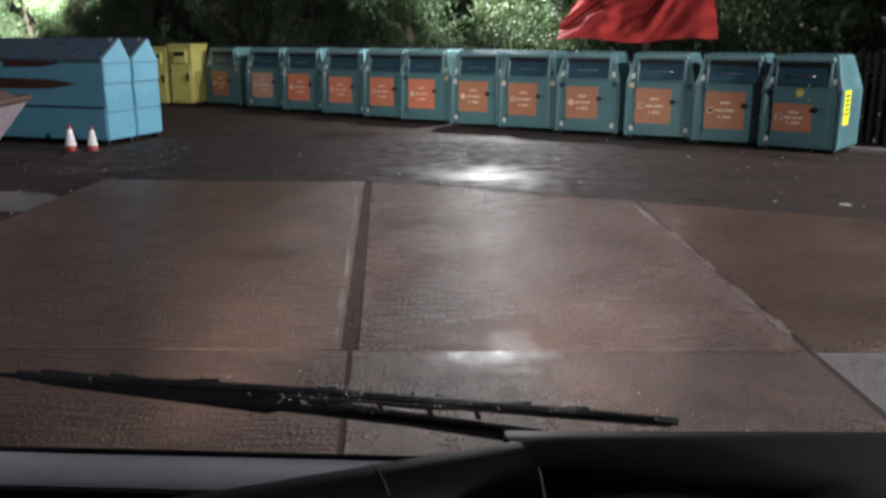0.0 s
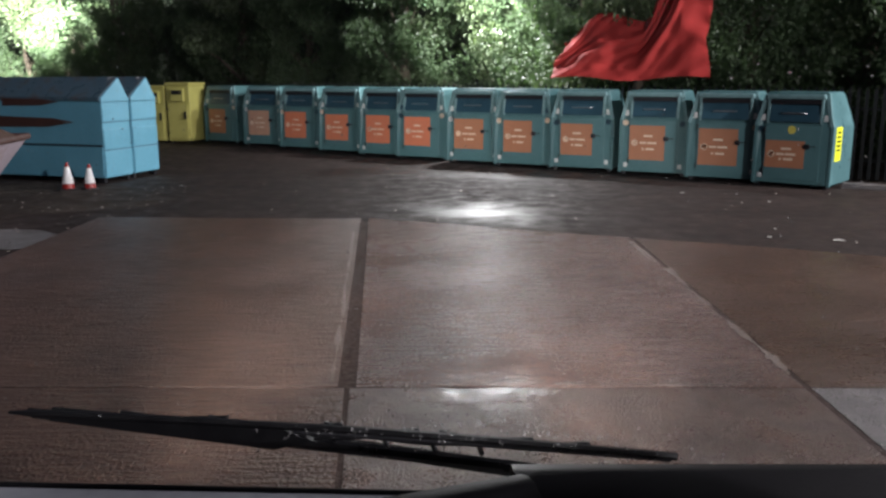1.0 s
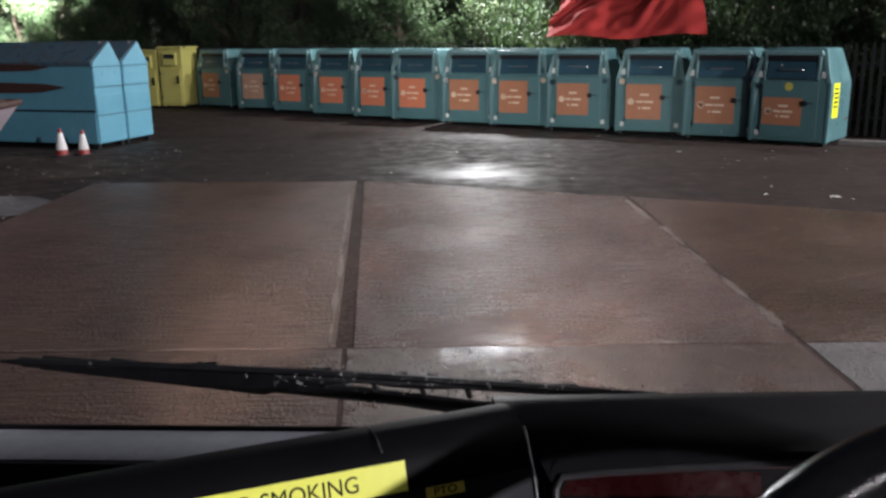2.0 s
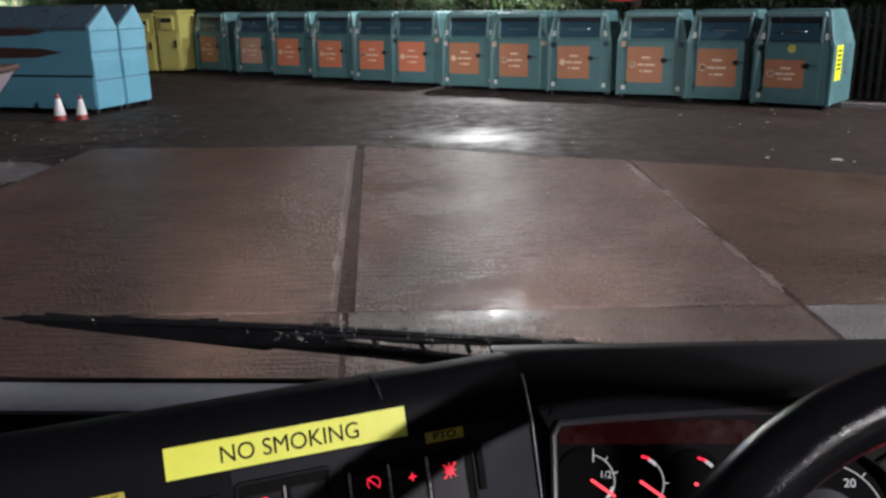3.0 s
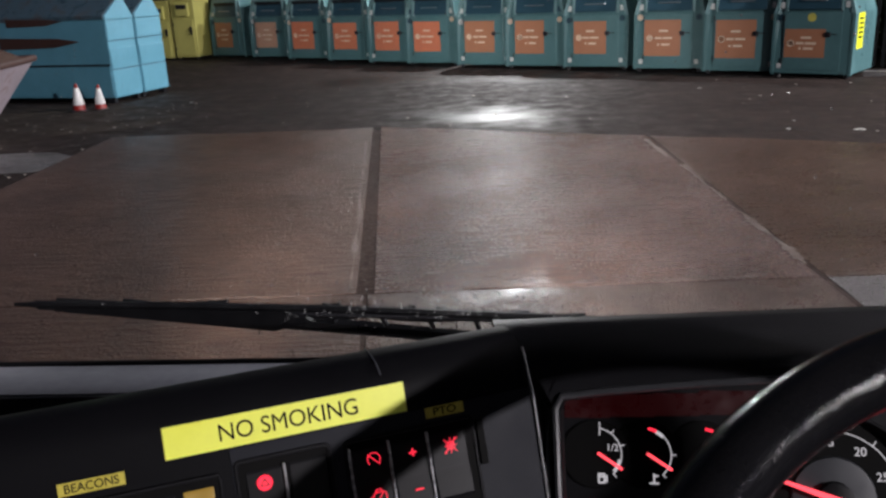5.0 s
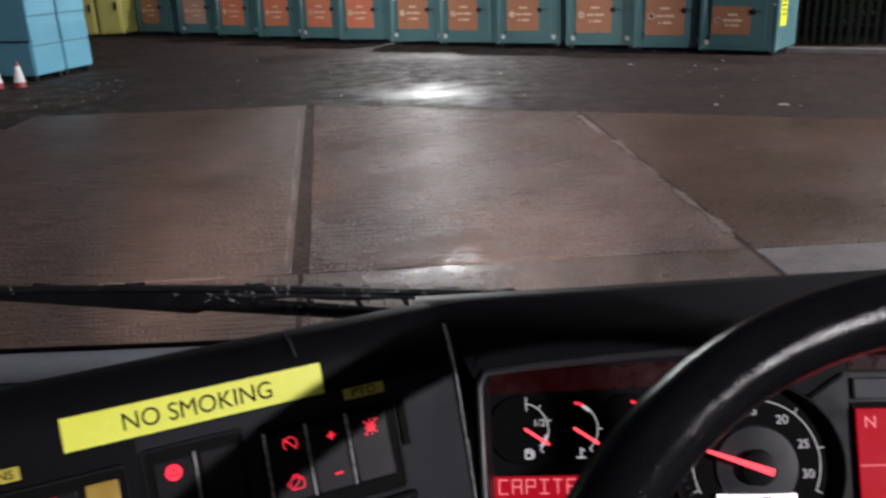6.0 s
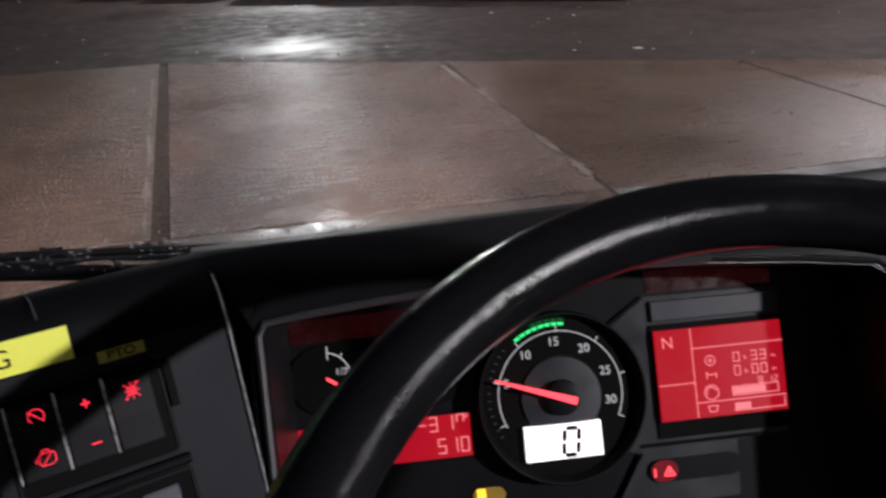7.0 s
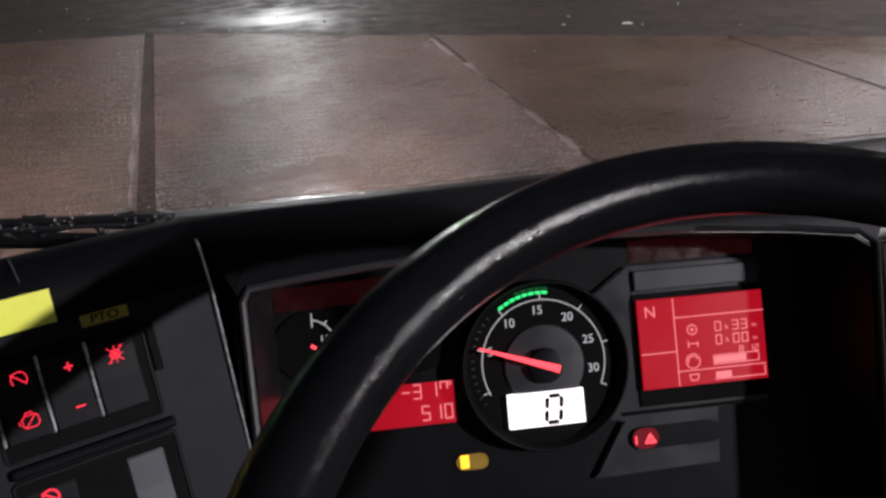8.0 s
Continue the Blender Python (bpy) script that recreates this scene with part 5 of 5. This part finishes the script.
gn.links.new(both.outputs[0], gn.nodes["Material Output"].inputs["Surface"])
DROP = bpy.data.materials.new("rain_drop_water")
DROP.use_nodes = True
gb = DROP.node_tree.nodes["Principled BSDF"]
gb.inputs["Transmission Weight"].default_value, gb.inputs["Roughness"].default_value, gb.inputs["IOR"].default_value = 0.93, 0.02, 1.33
bm = bmesh.new()
vs = [bm.verts.new((x, glass_y(z), z)) for x, z in ((-1.50, 1.535), (1.10, 1.535), (1.10, 2.52), (-1.50, 2.52))]
bm.faces.new(vs)
bmesh.ops.solidify(bm, geom=bm.faces[:], thickness=0.006)
bmesh.ops.recalc_face_normals(bm, faces=bm.faces)
ws = solid("windscreen", bm, GLASS, "clear truck windscreen glass wet with rain", "windscreen", kind="structure")
ws.visible_shadow = False

def wz(x):
    return 1.669 - 0.078 * (x + 0.44) + 0.006 * math.sin((x + 0.44) / 0.70 * math.pi)


rs = np.random.RandomState(31)
dbm = bmesh.new()
for q in range(1000):
    if q < 240:
        x = rs.normal(0.05, 0.12)
        z = wz(x) + rs.normal(0.008, 0.016)
    else:
        x, z = rs.uniform(-0.75, 0.95), 1.58 + rs.rand() ** 1.4 * 0.75
    r = 0.0009 + 0.0010 * rs.rand() ** 2 if q < 240 else 0.0004 + 0.0006 * rs.rand() ** 2
    st = rs.uniform(0.9, 1.5)
    if q < 150:
        st = rs.uniform(1.0, 1.9)
    elif q > 950:
        x, z, r = rs.uniform(0.0, 0.95), rs.uniform(1.68, 2.05), rs.uniform(0.0006, 0.0013)
    got = bmesh.ops.create_icosphere(dbm, subdivisions=1, radius=r)["verts"]
    for v in got:
        v.co = Vector((x + v.co.x, glass_y(z) + 0.0005 + max(v.co.y, -0.0002), z + v.co.z * st))
drops = solid("raindrops", dbm, DROP, "small raindrops on the windscreen", "raindrops", kind="stuff", smooth=True)
drops.visible_shadow = False

WIPER = mat("wet_black_wiper_rubber", (0.006, 0.006, 0.007), 0.4, var=0.2, bump=0.1, scale=20, fine=200, dist=0.001, spec=0.25)
wp = thing("windscreen_wiper", pose(0, 0, 0), "black windscreen wiper resting on wet glass", "wiper")


def on_glass(x, z, lift):
    return (x, glass_y(z) + lift, z)


def wiper_line(x0, x1, n, drop, sag, lift, radii, sides=6):
    """A tube along the blade: drop below its line, and sag in the middle."""
    return tube([on_glass(x0 + (x1 - x0) * q / n, wz(x0 + (x1 - x0) * q / n) - drop - sag * math.sin(math.pi * q / n), lift) for q in range(n + 1)], radii, sides)


part("rubber_blade", wiper_line(-0.440, 0.25, 24, 0.0, 0.0, 0.005, [0.0015] + [0.0042] * 24), WIPER, wp)
part("blade_spine", wiper_line(-0.42, 0.245, 24, 0.006, 0.002, 0.010, [0.002] + [0.0036] * 24), STEEL_DARK, wp)


def bow_z(x):
    return 1.664 - 0.138 * (x + 0.44)


part("main_bow", tube([on_glass(x, bow_z(x), 0.024) for x in [-0.43 + 0.50 * q / 20 for q in range(21)]], [0.003 + 0.0045 * min(1, q / 6) for q in range(21)], 8), WIPER, wp)
for x0, x1, s0, s1 in ((-0.40, -0.22, 0.3, 0.3), (-0.33, -0.10, 0.55, 0.4), (-0.24, -0.02, 0.8, 0.35), (-0.12, 0.10, 0.5, 0.3), (0.0, 0.16, 0.35, 0.2)):
    pts = []
    for q in range(9):
        x = x0 + (x1 - x0) * q / 8
        k = s0 + (s1 - s0) * q / 8
        top, low = wz(x), max(bow_z(x), wz(x) - 0.034)
        pts.append(on_glass(x, top + (low - top) * k * math.sin(math.pi * q / 8), 0.016))
    part("claw", tube(pts, 0.0034, 6), WIPER, wp)
part("web", prism([(-0.40, wz(-0.40)), (-0.40, bow_z(-0.40)), (-0.17, bow_z(-0.17)), (-0.13, wz(-0.13) - 0.014), (-0.17, wz(-0.17))], 0.858, 0.866, 0, "y"), WIPER, wp)
for x in (-0.115, -0.06, -0.01, 0.04):
    part("rivet", tube([on_glass(x, wz(x) - 0.004, 0.014), on_glass(x + 0.006, wz(x) - 0.028, 0.026)], 0.0032, 6), STEEL_DARK, wp)
part("arm", tube([on_glass(-0.14, bow_z(-0.14), 0.034), on_glass(0.0, 1.597, 0.036), on_glass(0.14, 1.575, 0.034), on_glass(0.34, 1.54, 0.03)], [0.006, 0.009, 0.010, 0.012], 8), WIPER, wp)

solid("floor_cab", box(-1.55, 1.15, -0.95, 0.98, 0.90, 0.98), TRIM, "grey cab floor", "floor", kind="structure")
solid("ceiling_cab", box(-1.60, 1.20, -1.0, 0.85, 2.58, 2.64), TRIM, "grey cab roof lining", "ceiling", kind="structure")
solid("wall_back", box(-1.60, 1.20, -1.0, -0.95, 0.90, 2.58), TRIM, "grey cab rear wall", "wall", kind="structure")
solid("wall_front", box(-1.60, 1.20, 0.865, 0.915, 0.90, 1.52), TRIM, "front panel under the windscreen", "wall", kind="structure")
solid("windscreen_header", box(-1.60, 1.20, 0.66, 0.74, 2.51, 2.58), TRIM, "grey header above the windscreen", "trim", kind="structure")
for name, x in (("left", -1.575), ("right", 1.125)):
    bm = box(x - 0.025, x + 0.025, -0.95, 0.96, 0.90, 1.62)
    box_bm(bm, x - 0.025, x + 0.025, -0.95, -0.78, 1.62, 2.58)
    box_bm(bm, x - 0.025, x + 0.025, -0.78, 0.72, 2.45, 2.58)
    pil = prism([(0.86, 1.55), (0.90, 1.55), (0.74, 2.55), (0.64, 2.55), (0.76, 1.62), (0.76, 1.55)], x - 0.025, x + 0.025, 0, "x")
    tmp = bpy.data.meshes.new("pillar")
    pil.to_mesh(tmp)
    pil.free()
    bm.from_mesh(tmp)
    solid("wall_" + name, bm, TRIM, "cab side with an open window space", "wall", kind="structure")

for x in (-1.20, 0.52):
    hl = thing("headlamp", pose(x, 1.06, 0.72), "lit truck headlamp with clear lens", "headlamp", "truck headlamps")
    part("bowl", lathe([(0.09, -0.05), (0.10, 0.0), (0.095, 0.012), (0.085, 0.0), (0.0001, -0.02)], 24), EDGE, hl, at=pose(0, 0, 0, -90), smooth=True)
    lamp("headlamp_beam", "SPOT", look((x, 1.12, 0.72), (-1.9 if x < 0 else 2.5, 21, 0.25)), HEAD, (1.0, 0.98, 0.93), cone=27 if x < 0 else 28, size=0.02, blend=1.0)
    # plate added ahead of the lamp, out of view, only to trim its beam
    part("cut_off_shield", box(-0.14, 0.14, 0.10, 0.40, 0.022, 0.030, 0.002), STEEL_DARK, hl, "added dark shield, unseen, that cuts the beam")

# what carries the cab: bumper, chassis and front wheels
solid("bumper", box(-1.58, 1.18, 0.60, 1.00, 0.34, 0.90, 0.03), TRIM, "grey steel truck bumper under the cab", "bumper", kind="structure")
solid("chassis", box(-0.70, 0.30, -0.95, 0.60, 0.55, 0.90, 0.02), STEEL_DARK, "dark steel truck chassis", "chassis", kind="structure")
for x in (-1.22, 0.82):
    wh = thing("truck_wheel", pose(x, -0.30, 0, 0, 90), "black truck wheel on wet concrete", "wheel", "truck wheels")
    part("tyre", lathe([(0.28, -0.13), (0.42, -0.14), (0.455, -0.11), (0.46, 0.0), (0.455, 0.11), (0.42, 0.14), (0.28, 0.13)], 40), RUBBER, wh, "black tyre", True, pose(-0.46, 0, 0))
    part("rim", lathe([(0.27, -0.10), (0.275, 0.0), (0.27, 0.10)], 32), POLE, wh, "grey steel rim", True, pose(-0.46, 0, 0))
